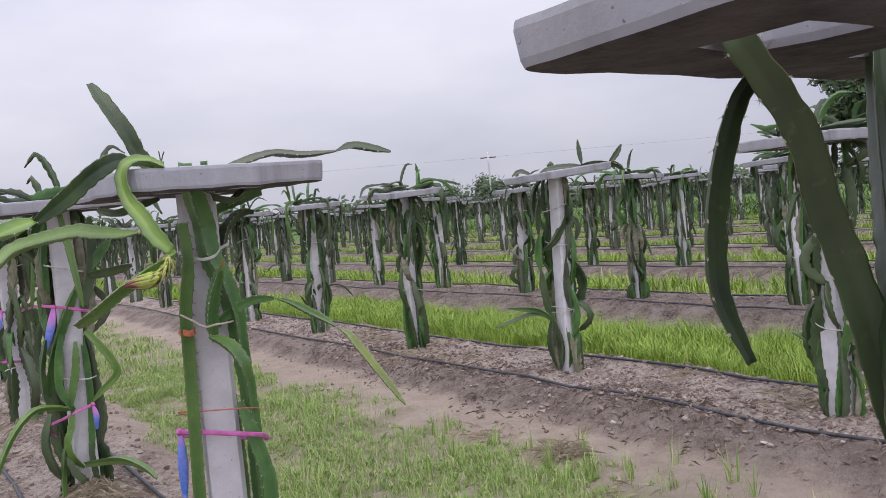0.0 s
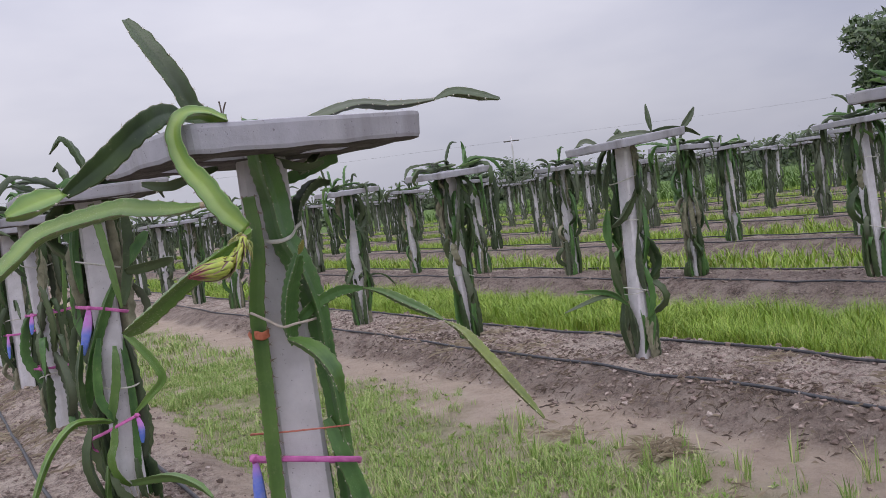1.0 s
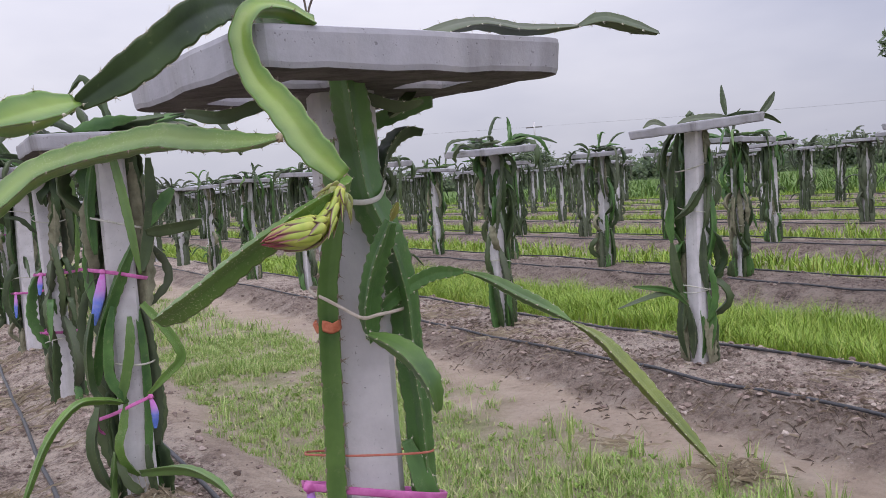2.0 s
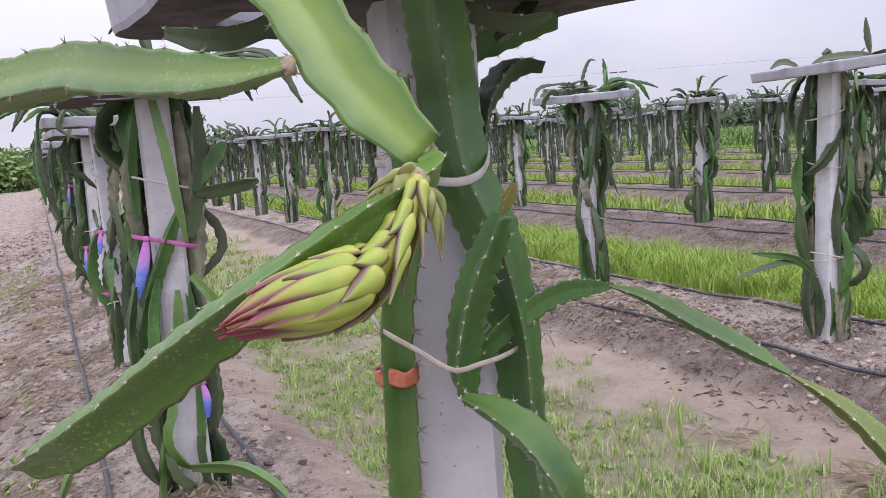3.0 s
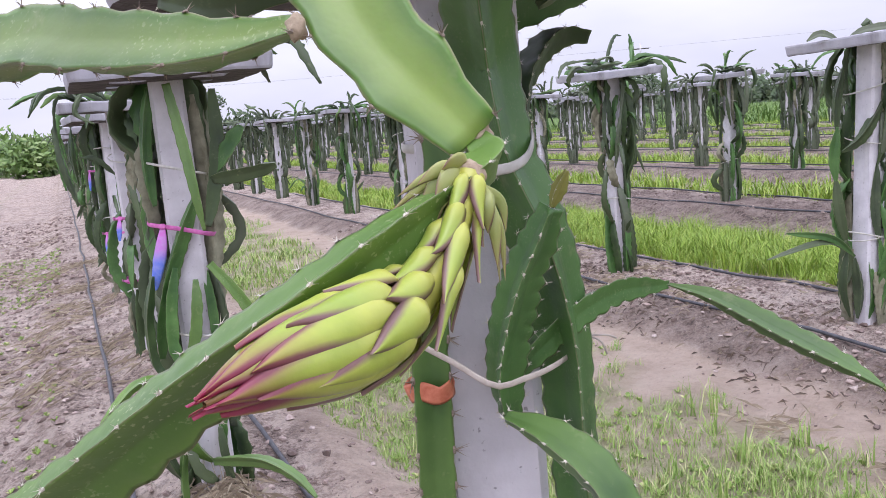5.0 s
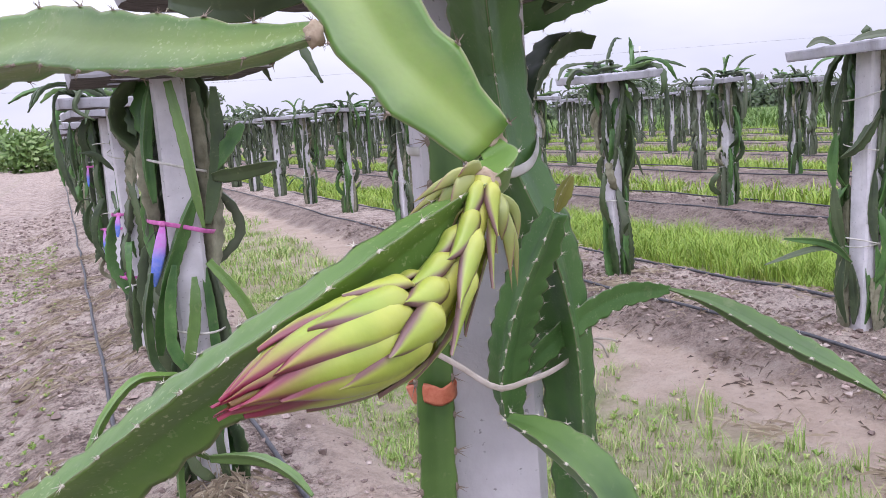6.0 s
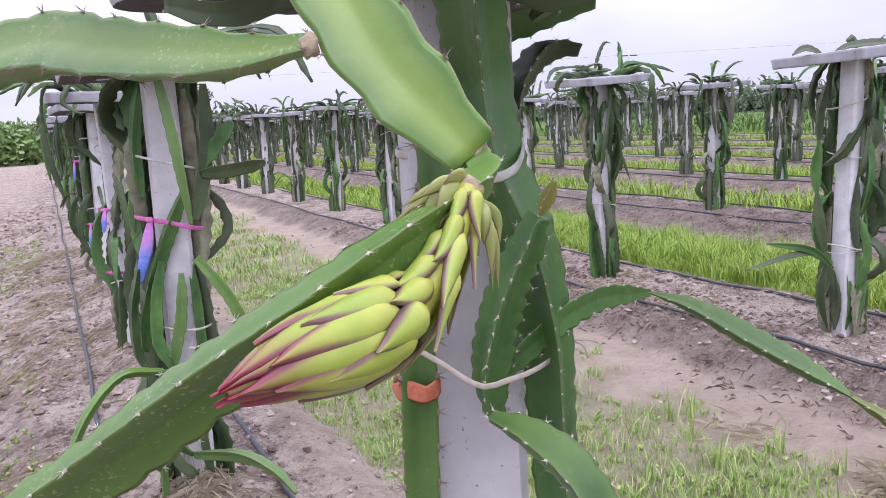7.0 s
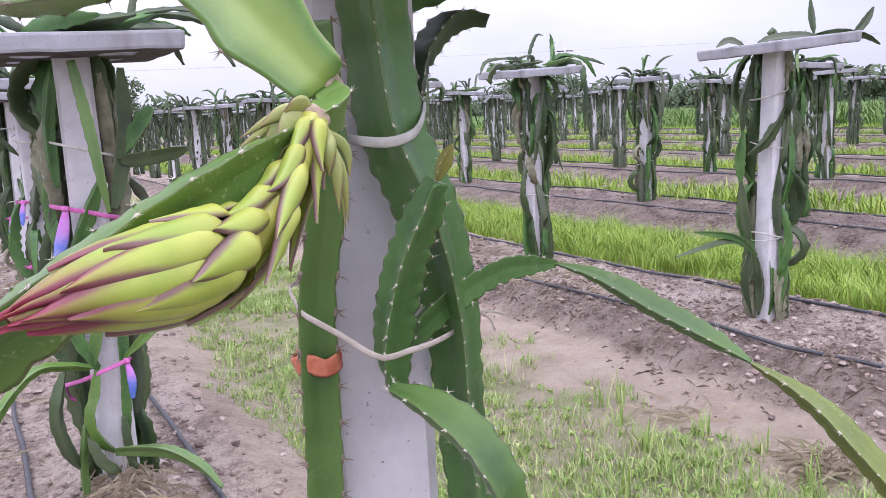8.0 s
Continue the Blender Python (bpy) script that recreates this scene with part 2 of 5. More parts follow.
def tube(points, radius, n, sides=8, squash=1.0, up=(0, 0, 1)):
    """Vertices and faces of a round or flattened cord."""
    path, length = spline(points, n)
    _, fr = frames(path, up)
    verts, faces = [], []
    for p, (a, b) in zip(path, fr):
        for k in range(sides):
            w = 2 * math.pi * k / sides
            verts.append(p + radius * (a * math.cos(w) + b * math.sin(w) * squash))
    for i in range(len(path) - 1):
        for k in range(sides):
            j = (k + 1) % sides
            faces.append((i * sides + k, i * sides + j, (i + 1) * sides + j, (i + 1) * sides + k))
    faces.append(tuple(range(sides))[::-1])
    faces.append(tuple(len(verts) - sides + k for k in range(sides)))
    return verts, faces


FINE_SECTION = ((-60, 0.0), (-45, 0.05), (-30, 0.12), (-17, 0.26), (-8, 0.55), (-3, 0.85), (0, 1.0), (3, 0.85), (8, 0.55), (17, 0.26), (30, 0.12), (45, 0.05))


def section_radius(deg, core, ribs):
    """A prism with hollowed sides: 1 at the rib, core in the middle of a side."""
    half = 180.0 / ribs
    k = abs(deg) / half
    flat = math.cos(radians(half)) / math.cos(radians(half - abs(deg)))
    return flat * (1.0 - (1.0 - core / math.cos(radians(half))) * math.sin(min(1.0, k) * math.pi / 2) ** 0.75)


def stem_data(points, width, pitch=0.045, twist=0.0, up=(0, 0, 1), ribs=3, taper=(0.5, 0.35), core=0.30, fine=False, seed=0, widths=None, lift=None, crenate=0.13):
    """A climbing-cactus stem: three scalloped ribs with hollowed sides between them."""
    rng = random.Random(seed)
    _, length = spline(points, 4)
    per = 6 if fine else 2
    n = max(5, int(length / pitch) * per)
    path, length = spline(points, n)
    tan, fr = frames(path, up)
    prof = []
    for r in range(ribs):
        a0 = 2 * math.pi * r / ribs
        h = math.pi / ribs
        scale = 1.0 if lift is None else lift[r]
        if fine:
            for deg, rib in FINE_SECTION:
                prof.append((a0 + radians(deg), section_radius(deg, core, ribs), rib, scale))
        else:
            for da, rad, rib in ((-h, core, 0), (-0.10, 0.93, 0.8), (0.10, 0.93, 0.9)):
                prof.append((a0 + da, rad, rib, scale))
    m = len(prof)
    verts, faces, rib_v, rim_v = [], [], [], []
    offs = rng.random() * 50
    for i, p in enumerate(path):
        s = i / n
        w = width * 0.5
        if widths:
            w *= float(np.interp(s, np.linspace(0, 1, len(widths)), widths))
        else:
            w *= min(1.0, taper[0] + (1 - taper[0]) * min(1, s * 5), taper[1] + (1 - taper[1]) * min(1, (1 - s) * 6))
        phase = (s * length / pitch) % 1.0
        dip = (1 - abs(2 * phase - 1)) ** 1.4
        a, b = fr[i]
        for k, (ang, rad, rib, sc) in enumerate(prof):
            q = rad
            if fine:
                deep = crenate * (0.75 + 0.7 * noise.noise((s * length / pitch * 0.8 + offs, (k // 12) * 7.7, 0.5)))
                q = core + (rad - core) * sc
                q *= 1.0 - deep * dip * min(1.0, rib * 1.5)
                q *= 1.0 + 0.05 * noise.noise((s * length * 34 + offs, (k // 12) * 3.1, 2.0)) + 0.03 * noise.noise((s * length * 110 + offs, k * 0.9, 6.0))
            elif rib > 0.5:
                q = (core + (rad - core) * sc) * (1.0 - 0.24 * (i % 2)) * (1 + 0.03 * (rng.random() - 0.5))
            e = ang + twist * s
            verts.append(p + w * q * (a * math.cos(e) + b * math.sin(e)))
            rib_v.append(rib)
            rim_v.append(1.0 if rib == 1.0 and fine else 0.0)
    for i in range(n):
        for k in range(m):
            j = (k + 1) % m
            faces.append((i * m + k, i * m + j, (i + 1) * m + j, (i + 1) * m + k))
    faces.append(tuple(range(m))[::-1])
    faces.append(tuple(n * m + k for k in range(m)))
    tips = []
    for i in range(n):
        if fine and i % per == 0:
            for r in range(ribs):
                tips.append((Vector(verts[i * m + r * 12 + 6]), (Vector(verts[i * m + r * 12 + 6]) - Vector(path[i])).normalized(), Vector(tan[i])))
    return verts, faces, {"rib": rib_v, "rim": rim_v}, tips


def stem_mesh(name, material, *args, **keys):
    v, f, at, tips = stem_data(*args, **keys)
    return mesh(name, v, f, material, True, at), tips


def merged(name, items, material):
    """One mesh out of several (verts, faces, attrs)."""
    V, F, A = [], [], {}
    for v, f, at in items:
        o = len(V)
        V += list(v)
        F += [tuple(k + o for k in q) for q in f]
        for key, vals in at.items():
            A.setdefault(key, []).extend(vals)
    return mesh(name, V, F, material, True, A)


# ---------------------------------------------------------------- ground
ROW_X0, ROW_STEP, POST_STEP = 1.015, 3.445, 2.13
ROW_Y = [2.549, 4.82, 7.20, 9.30, 5.6, 4.9, 6.2, 5.2]
ROWS_X = [ROW_X0 + ROW_STEP * k for k in range(8)]


def bed_amount(x):
    k = min(range(-1, 8), key=lambda q: abs(x - (ROW_X0 + ROW_STEP * q)))
    d = abs(x - (ROW_X0 + ROW_STEP * k))
    return max(0.0, min(1.0, (0.86 - d) / 0.42))


def flank_amount(x, y):
    """Damp, freshly hoed soil on the near shoulder of each bed."""
    u = (x - ROW_X0 + ROW_STEP / 2) % ROW_STEP - ROW_STEP / 2
    e = 0.12 * noise.noise((x * 2, y * 2, 21))
    d = abs(u + 0.56 + e)
    if x < ROW_X0:
        d += 0.22
    near = x < 6.2
    return (0.78 if near else 1.0) * max(0.0, min(1.0, ((0.29 if near else 0.95) - d) / 0.16))


def hoed_amount(x, y):
    """Loose soil: the beds, their shoulders and the bare lane west of the first row."""
    if ROW_X0 + 0.3 < x < ROW_X0 + 1.2:
        return bed_amount(x) * max(0.3, 1.0 - (x - ROW_X0 - 0.3) / 0.25)
    west = max(0.0, min(1.0, (0.8 - x) / 0.5)) if x > -7 else 0.0
    return max(bed_amount(x), flank_amount(x, y), west * (0.92 + 0.4 * noise.noise((x * 1.3, y * 0.7, 40))))


def ground_z(x, y):
    b = bed_amount(x)
    b = b * b * (3 - 2 * b)
    near = 1.0 if abs(x) < 60 and -30 < y < 90 else 0.0
    if not near:
        return 0.0
    z = 0.115 * b
    if abs(x - ROW_X0) < 0.6:
        nearest = ((y - 2.549 + POST_STEP / 2) % POST_STEP) - POST_STEP / 2
        z += (0.045 + 0.055 * math.exp(-(nearest / 0.22) ** 2)) * math.exp(-((x - ROW_X0) / 0.17) ** 2)
    z += (0.030 * noise.noise((x * 1.7, y * 1.7, 0)) + 0.014 * noise.noise((x * 6, y * 6, 3))) * (0.35 + 0.65 * b)
    z += (0.026 * noise.noise((x * 10, y * 10, 7)) + 0.020 * noise.noise((x * 21, y * 21, 9))) * max(0.18, 0.75 * hoed_amount(x, y), flank_amount(x, y))
    return z


def turf_amount(x, y):
    """How grassy a spot of the lanes is."""
    if x > ROWS_X[-1] + 1.5 or y > 75 or x < -9:
        return 1.0
    u = (x - ROW_X0) % ROW_STEP
    lane = math.floor((x - ROW_X0) / ROW_STEP)
    lo, hi = (0.62, 2.28) if lane == 0 else ((0.60, 2.15) if lane == 1 else ((0.38, 2.3) if lane > 1 else (1.1, 1.6)))
    e = 1.0 * noise.noise((x * 0.9, y * 0.9, 11)) + 0.7 * noise.noise((x * 3.1, y * 3.1, 17))
    t = min((u - lo) / 0.25 + e, (hi - u) / 0.3 + e)
    t = max(0.0, min(1.0, t))
    return t * (0.75 if lane == 0 else (1.0 if lane > 0 else 0.25))


def build_ground():
    def steps(a, b, d):
        return list(np.arange(a, b, d))
    xs = [-1500, -600, -250, -120, -60, -35, -20, -12, -8, -5.5] + steps(-4, -1, 0.16) + steps(-1, 6, 0.03) + steps(6, 10, 0.09) + steps(10, 31, 0.19) + [31.5, 33, 36, 40, 50, 70, 110, 200, 400, 800, 1600]
    ys = [-1500, -500, -150, -50, -20, -10, -5, -3] + steps(-2, 0.5, 0.1) + steps(0.5, 9, 0.034) + steps(9, 16, 0.14) + steps(16, 40, 0.5) + [41, 44, 48, 53, 60, 70, 85, 110, 160, 260, 500, 900, 1600]
    verts, bed, turf, flank, field = [], [], [], [], []
    for y in ys:
        for x in xs:
            verts.append((x, y, ground_z(x, y)))
            bed.append(hoed_amount(x, y) if x < 31 and y < 75 else 0.0)
            turf.append(turf_amount(x, y))
            flank.append(flank_amount(x, y) if x < 31 and y < 75 else 0.0)
            field.append(1.0 if x > ROWS_X[-1] + 1.6 or y > 70 or x < -7 else 0.0)
    w = len(xs)
    faces = [(j * w + i, j * w + i + 1, (j + 1) * w + i + 1, (j + 1) * w + i) for j in range(len(ys) - 1) for i in range(w - 1)]
    return tagged(new("ground", mesh("ground", verts, faces, SOIL, True, {"bed": bed, "turf": turf, "flank": flank, "field": field})), "pale sandy farm soil with raised brown planting beds", "ground", kind="structure")


build_ground()


# ---------------------------------------------------------------- posts and plants
def shaft_bm(w0, w1, z1, seed=0, cuts=6):
    """A cast square post with chipped arrises, slightly tapered."""
    rng = random.Random(seed)
    bm = bmesh.new()
    rings = []
    for k in range(cuts + 1):
        s = k / cuts
        w = (w0 + (w1 - w0) * s) / 2
        c = 0.012
        ring = []
        for sx, sy in ((-1, -1), (1, -1), (1, 1), (-1, 1)):
            j = lambda: (rng.random() - 0.5) * 0.004
            if (sx, sy) in ((-1, -1), (1, 1)):
                pair = [(sx * w, sy * (w - c)), (sx * (w - c), sy * w)]
            else:
                pair = [(sx * (w - c), sy * w), (sx * w, sy * (w - c))]
            for x, y in pair:
                ring.append(bm.verts.new((x + j(), y + j(), -0.25 + (z1 + 0.25) * s)))
        rings.append(ring)
    for a, b in zip(rings, rings[1:]):
        for k in range(8):
            j = (k + 1) % 8
            bm.faces.new((a[k], a[j], b[j], b[k]))
    bm.faces.new(rings[0][::-1])
    bm.faces.new(rings[-1])
    return bm


def slab_bm(half, z0, z1, beam=0.13, seed=0):
    """A cast square frame with a cross inside and four openings for the stems."""
    rng = random.Random(seed)
    bm = bmesh.new()
    inner = half - beam
    pos = [0.07, 0.07 + (inner - 0.07) / 2, inner, half - beam * 0.5, half]
    g = [-q for q in reversed(pos)] + [0.0] + pos
    n = len(g) - 1
    heart = lambda q: abs(q) < 0.07 or abs(q) > inner
    solid = lambda i, j: 0 <= i < n and 0 <= j < n and (heart((g[i] + g[i + 1]) / 2) or heart((g[j] + g[j + 1]) / 2))
    grid = {}
    for lvl, z in ((0, z0), (1, z1)):
        for i, x in enumerate(g):
            for j, y in enumerate(g):
                if not any(solid(i - a, j - b) for a in (0, 1) for b in (0, 1)):
                    continue
                k = 0.982 if lvl == 0 else 1.0
                e = 0.005 if lvl == 0 else 0.002
                grid[lvl, i, j] = bm.verts.new((x * k + (rng.random() - 0.5) * 0.0018, y * k + (rng.random() - 0.5) * 0.0018, z + (rng.random() - 0.5) * e))
    for i in range(n):
        for j in range(n):
            if not solid(i, j):
                continue
            q = [(i, j), (i + 1, j), (i + 1, j + 1), (i, j + 1)]
            bm.faces.new([grid[(1, *c)] for c in q])
            bm.faces.new([grid[(0, *c)] for c in q[::-1]])
            for k, (di, dj) in enumerate(((0, -1), (1, 0), (0, 1), (-1, 0))):
                if not solid(i + di, j + dj):
                    a, b = q[k], q[(k + 1) % 4]
                    bm.faces.new((grid[(0, *a)], grid[(0, *b)], grid[(1, *b)], grid[(1, *a)]))
    corner = [e for e in bm.edges if all(abs(abs(v.co.x) - half) < 0.014 and abs(abs(v.co.y) - half) < 0.014 for v in e.verts)]
    bmesh.ops.bevel(bm, geom=corner, offset=0.030, segments=4, affect="EDGES", profile=0.5)
    sharp = [e for e in bm.edges if len(e.link_faces) == 2 and e.calc_face_angle() > 0.8]
    bm.normal_update()
    bmesh.ops.bevel(bm, geom=sharp, offset=0.010, segments=2, affect="EDGES", profile=0.6)
    bm.normal_update()
    # downward faces get the second slot, where shade is painted in
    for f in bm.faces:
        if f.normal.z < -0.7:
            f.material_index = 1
    return bm


SLAB_Z = 1.405
POST_LABEL = "grey concrete trellis post with a square top frame"


def make_post(shaft_mesh, slab_mesh, m, tilt, group="trellis posts"):
    post = tagged(new("concrete_post"), POST_LABEL, "post", group)
    post.matrix_world = m
    child("shaft", shaft_mesh, post)
    s = child("top_frame", slab_mesh, post, "square concrete frame, slightly tilted")
    s.matrix_local = pose(0, 0, SLAB_Z, tilt[0], tilt[1], tilt[2])
    return post


def bm_mesh(name, bm, material):
    me = bpy.data.meshes.new(name)
    bm.to_mesh(me)
    bm.free()
    me.materials.append(material)
    # slot 1: shade-coloured concrete for the frame's downward faces
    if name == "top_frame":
        me.materials.append(UNDERSIDE_SHADE)
    return me


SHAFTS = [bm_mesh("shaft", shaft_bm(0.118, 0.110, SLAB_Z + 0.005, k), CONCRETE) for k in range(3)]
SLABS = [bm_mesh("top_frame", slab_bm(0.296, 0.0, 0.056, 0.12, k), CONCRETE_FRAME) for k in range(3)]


LENS = [0.22, 0.72, 0.98, 1.05, 0.95, 0.7, 0.22]
LONG = [0.45, 0.8, 1.0, 0.95, 1.05, 0.95, 1.0, 0.85, 0.4]


def plant_stems(seed, gap=False):
    """Centre lines of one plant: jointed stems that climb the post, spill over the frame and hang."""
    r = random.Random(seed)
    out = []
    n = r.randint(10, 12)
    for k in range(n):
        a = 1.2 + 3.9 * (k + r.random() * 0.7) / n if gap else 2 * math.pi * (k + r.random() * 0.9) / n
        z = -0.12
        while z < SLAB_Z * 0.93:
            l = r.uniform(0.2, 0.6)
            z1 = min(z + l, SLAB_Z + 0.02)
            rad = 0.066 + 0.025 * r.random()
            bulge = r.choice((0.0, 0.01, 0.02, 0.035, 0.06, 0.09)) * (0.3 if z < 0.0 else 1.0) + 0.006
            b = a + 1.2 * (r.random() - 0.5)
            if gap and z > 0.3:
                b = max(1.1, min(5.2, b))
            mid = (a + b) / 2 + 0.5 * (r.random() - 0.5)
            out.append(("climb", [(rad * math.cos(a), rad * math.sin(a), z), ((rad + bulge) * math.cos(mid), (rad + bulge) * math.sin(mid), z * 0.62 + z1 * 0.38), ((rad + bulge * 0.8) * math.cos((mid + b) / 2), (rad + bulge * 0.8) * math.sin((mid + b) / 2), z * 0.25 + z1 * 0.75), (rad * math.cos(b), rad * math.sin(b), z1)], 0.042 + 0.04 * r.random(), r.random() * 2.4 - 1.2, LONG))
            a, z = b, z1 - 0.02
            if r.random() < 0.10:
                break
    for k in range(r.randint(8, 13)):
        a, z = 2 * math.pi * r.random(), r.uniform(0.15, 1.3)
        if gap and abs((a + math.pi) % (2 * math.pi) - math.pi) < 0.9:
            continue
        c, s, l = math.cos(a), math.sin(a), r.uniform(0.07, 0.22)
        out.append(("side", [(0.07 * c, 0.07 * s, z), ((0.08 + 0.4 * l) * c, (0.08 + 0.4 * l) * s, z + 0.5 * l), ((0.08 + 0.8 * l) * c, (0.08 + 0.8 * l) * s, z + r.uniform(-0.9, 1.1) * l)], 0.040, 0.6, LENS))
    for k in range(r.randint(9, 13)):
        a = 2 * math.pi * (k + r.random()) / 11
        if gap and abs((a + math.pi) % (2 * math.pi) - math.pi) < 0.7:
            continue
        c, s = math.cos(a), math.sin(a)
        drop = r.choice((0.10, 0.15, 0.2, 0.3, 0.45, 0.65)) * (0.7 + 0.6 * r.random())
        over = r.random() < 0.38
        reach = (0.33 if over else 0.11) + 0.06 * r.random()
        top = SLAB_Z + (0.09 if over else -0.02)
        sw = 0.12 * (r.random() - 0.5)
        out.append(("hang", [(0.10 * c, 0.10 * s, SLAB_Z + 0.03), (reach * 0.8 * c, reach * 0.8 * s, top), (reach * c, reach * s, top - 0.05), (reach * 1.05 * c - sw * s, reach * 1.05 * s + sw * c, top - 0.05 - drop * 0.5), (reach * (1.1 - 0.5 * r.random()) * c - sw * s, reach * s + sw * c, top - 0.05 - drop)], 0.034 + 0.024 * r.random(), r.random() * 3, [0.5, 1, 1, 0.5, 1, 1.1, 0.9, 0.3]))
    for k in range(r.randint(15, 20)):
        a = 2 * math.pi * r.random()
        c, s = math.cos(a), math.sin(a)
        kind = r.random()
        if kind < 0.45:
            h = 0.05 + 0.26 * r.random() ** 1.6
            u, v = 0.5 * (r.random() - 0.5), 0.5 * (r.random() - 0.5)
            q = r.uniform(0.08, 0.24)
            out.append(("top", [(q * c, q * s, SLAB_Z + 0.05), (q * c + 0.25 * u, q * s + 0.25 * v, SLAB_Z + 0.07 + 0.5 * h), (q * c + 0.6 * u, q * s + 0.6 * v, SLAB_Z + 0.07 + 0.85 * h), (q * c + u, q * s + v, SLAB_Z + 0.07 + h * r.uniform(0.6, 1.0))], 0.038, 1.0, LENS))
        elif kind < 0.65:
            l = 0.3 + 0.28 * r.random()
            t = 0.6 * (r.random() - 0.5)
            out.append(("top", [(0.10 * c, 0.10 * s, SLAB_Z + 0.06), (0.6 * l * c, 0.6 * l * s, SLAB_Z + 0.10 + 0.05 * r.random()), (l * c - t * l * s, l * s + t * l * c, SLAB_Z + 0.11), (1.25 * l * c - t * l * s, 1.25 * l * s + t * l * c, SLAB_Z - 0.06 + 0.20 * r.random())], 0.036, 1.0, [0.5, 1, 1, 0.5, 1, 1, 0.3]))
        else:
            x, y = 0.2 * c, 0.2 * s
            out.append(("top", [(x, y, SLAB_Z + 0.07), (x - 0.12 * s, y + 0.12 * c, SLAB_Z + 0.085), (x - 0.26 * s, y + 0.26 * c, SLAB_Z + 0.085 + 0.04 * r.random())], 0.05, 0.6, LENS))
    if r.random() < 0.7:
        a, z, l = 2 * math.pi * r.random(), 0.25 + 0.6 * r.random(), 0.6 + 0.5 * r.random()
        c, s = math.cos(a), math.sin(a)
        out.append(("side", [(0.07 * c, 0.07 * s, z), (0.2 * l * c, 0.2 * l * s, z + 0.09), (0.36 * l * c, 0.36 * l * s, z + 0.07), (0.5 * l * c, 0.5 * l * s, z - 0.06)], 0.034, 0.5, [0.5, 1, 1, 0.5, 1, 1, 0.3]))
    return out


def ring_points(rx, z, n=12, sag=0.0, ph=0.0):
    return [(rx * math.cos(2 * math.pi * k / n), rx * math.sin(2 * math.pi * k / n), z + sag * math.cos(2 * math.pi * k / n + ph)) for k in range(n + 1)]


def plant_near(seed, gap=False, drop=()):
    """One plant with every stem a part of its own."""
    plant = tagged(new("dragon_fruit_plant"), "dragon fruit cactus climbing a concrete post, stems tied and hanging", "cactus plant", "dragon fruit plants")
    for k, (kind, pts, w, tw, wd) in enumerate(plant_stems(seed, gap)):
        if kind in drop:
            continue
        flat = (1, 1, 0.25 + 0.5 * ((k * 7) % 5) / 5)
        mat = (STEM_ROW, STEM_FAR, STEM_ROW, STEM_DARK, STEM_FAR, STEM_ROW, DRY if kind == "climb" and k % 2 else STEM_ROW, STEM_DARK, DRY if kind == "climb" else STEM)[(k * 4 + seed) % 9]
        me, _ = stem_mesh("stem", mat, pts, w * 1.25, 0.05, tw, (math.cos(k), math.sin(k), 0.2), seed=seed * 50 + k, widths=wd, lift=flat, core=0.24)
        child("stem" if kind != "hang" else "hanging_stem", me, plant)
    r = random.Random(seed)
    for z in (0.35 + 0.3 * r.random(), 0.9 + 0.3 * r.random()):
        v, f = tube(ring_points(0.104, z, 12, 0.03, r.random() * 6), 0.004, 24, 6, 0.4)
        child("tie", mesh("tie", v, f, WHITE_TIE), plant, "off-white plastic tie")
    return plant


def plant_far(seed):
    items = []
    for k, (kind, pts, w, tw, wd) in enumerate(plant_stems(seed)):
        v, f, at, _ = stem_data(pts, w * 1.35, 0.095, tw, (math.cos(k), math.sin(k), 0.2), seed=seed * 50 + k, widths=wd, lift=(1, 1, 0.3 + 0.1 * (k % 5)), core=0.24)
        items.append((v, f, at))
    return merged("dragon_fruit_plant", items, STEM_FAR)


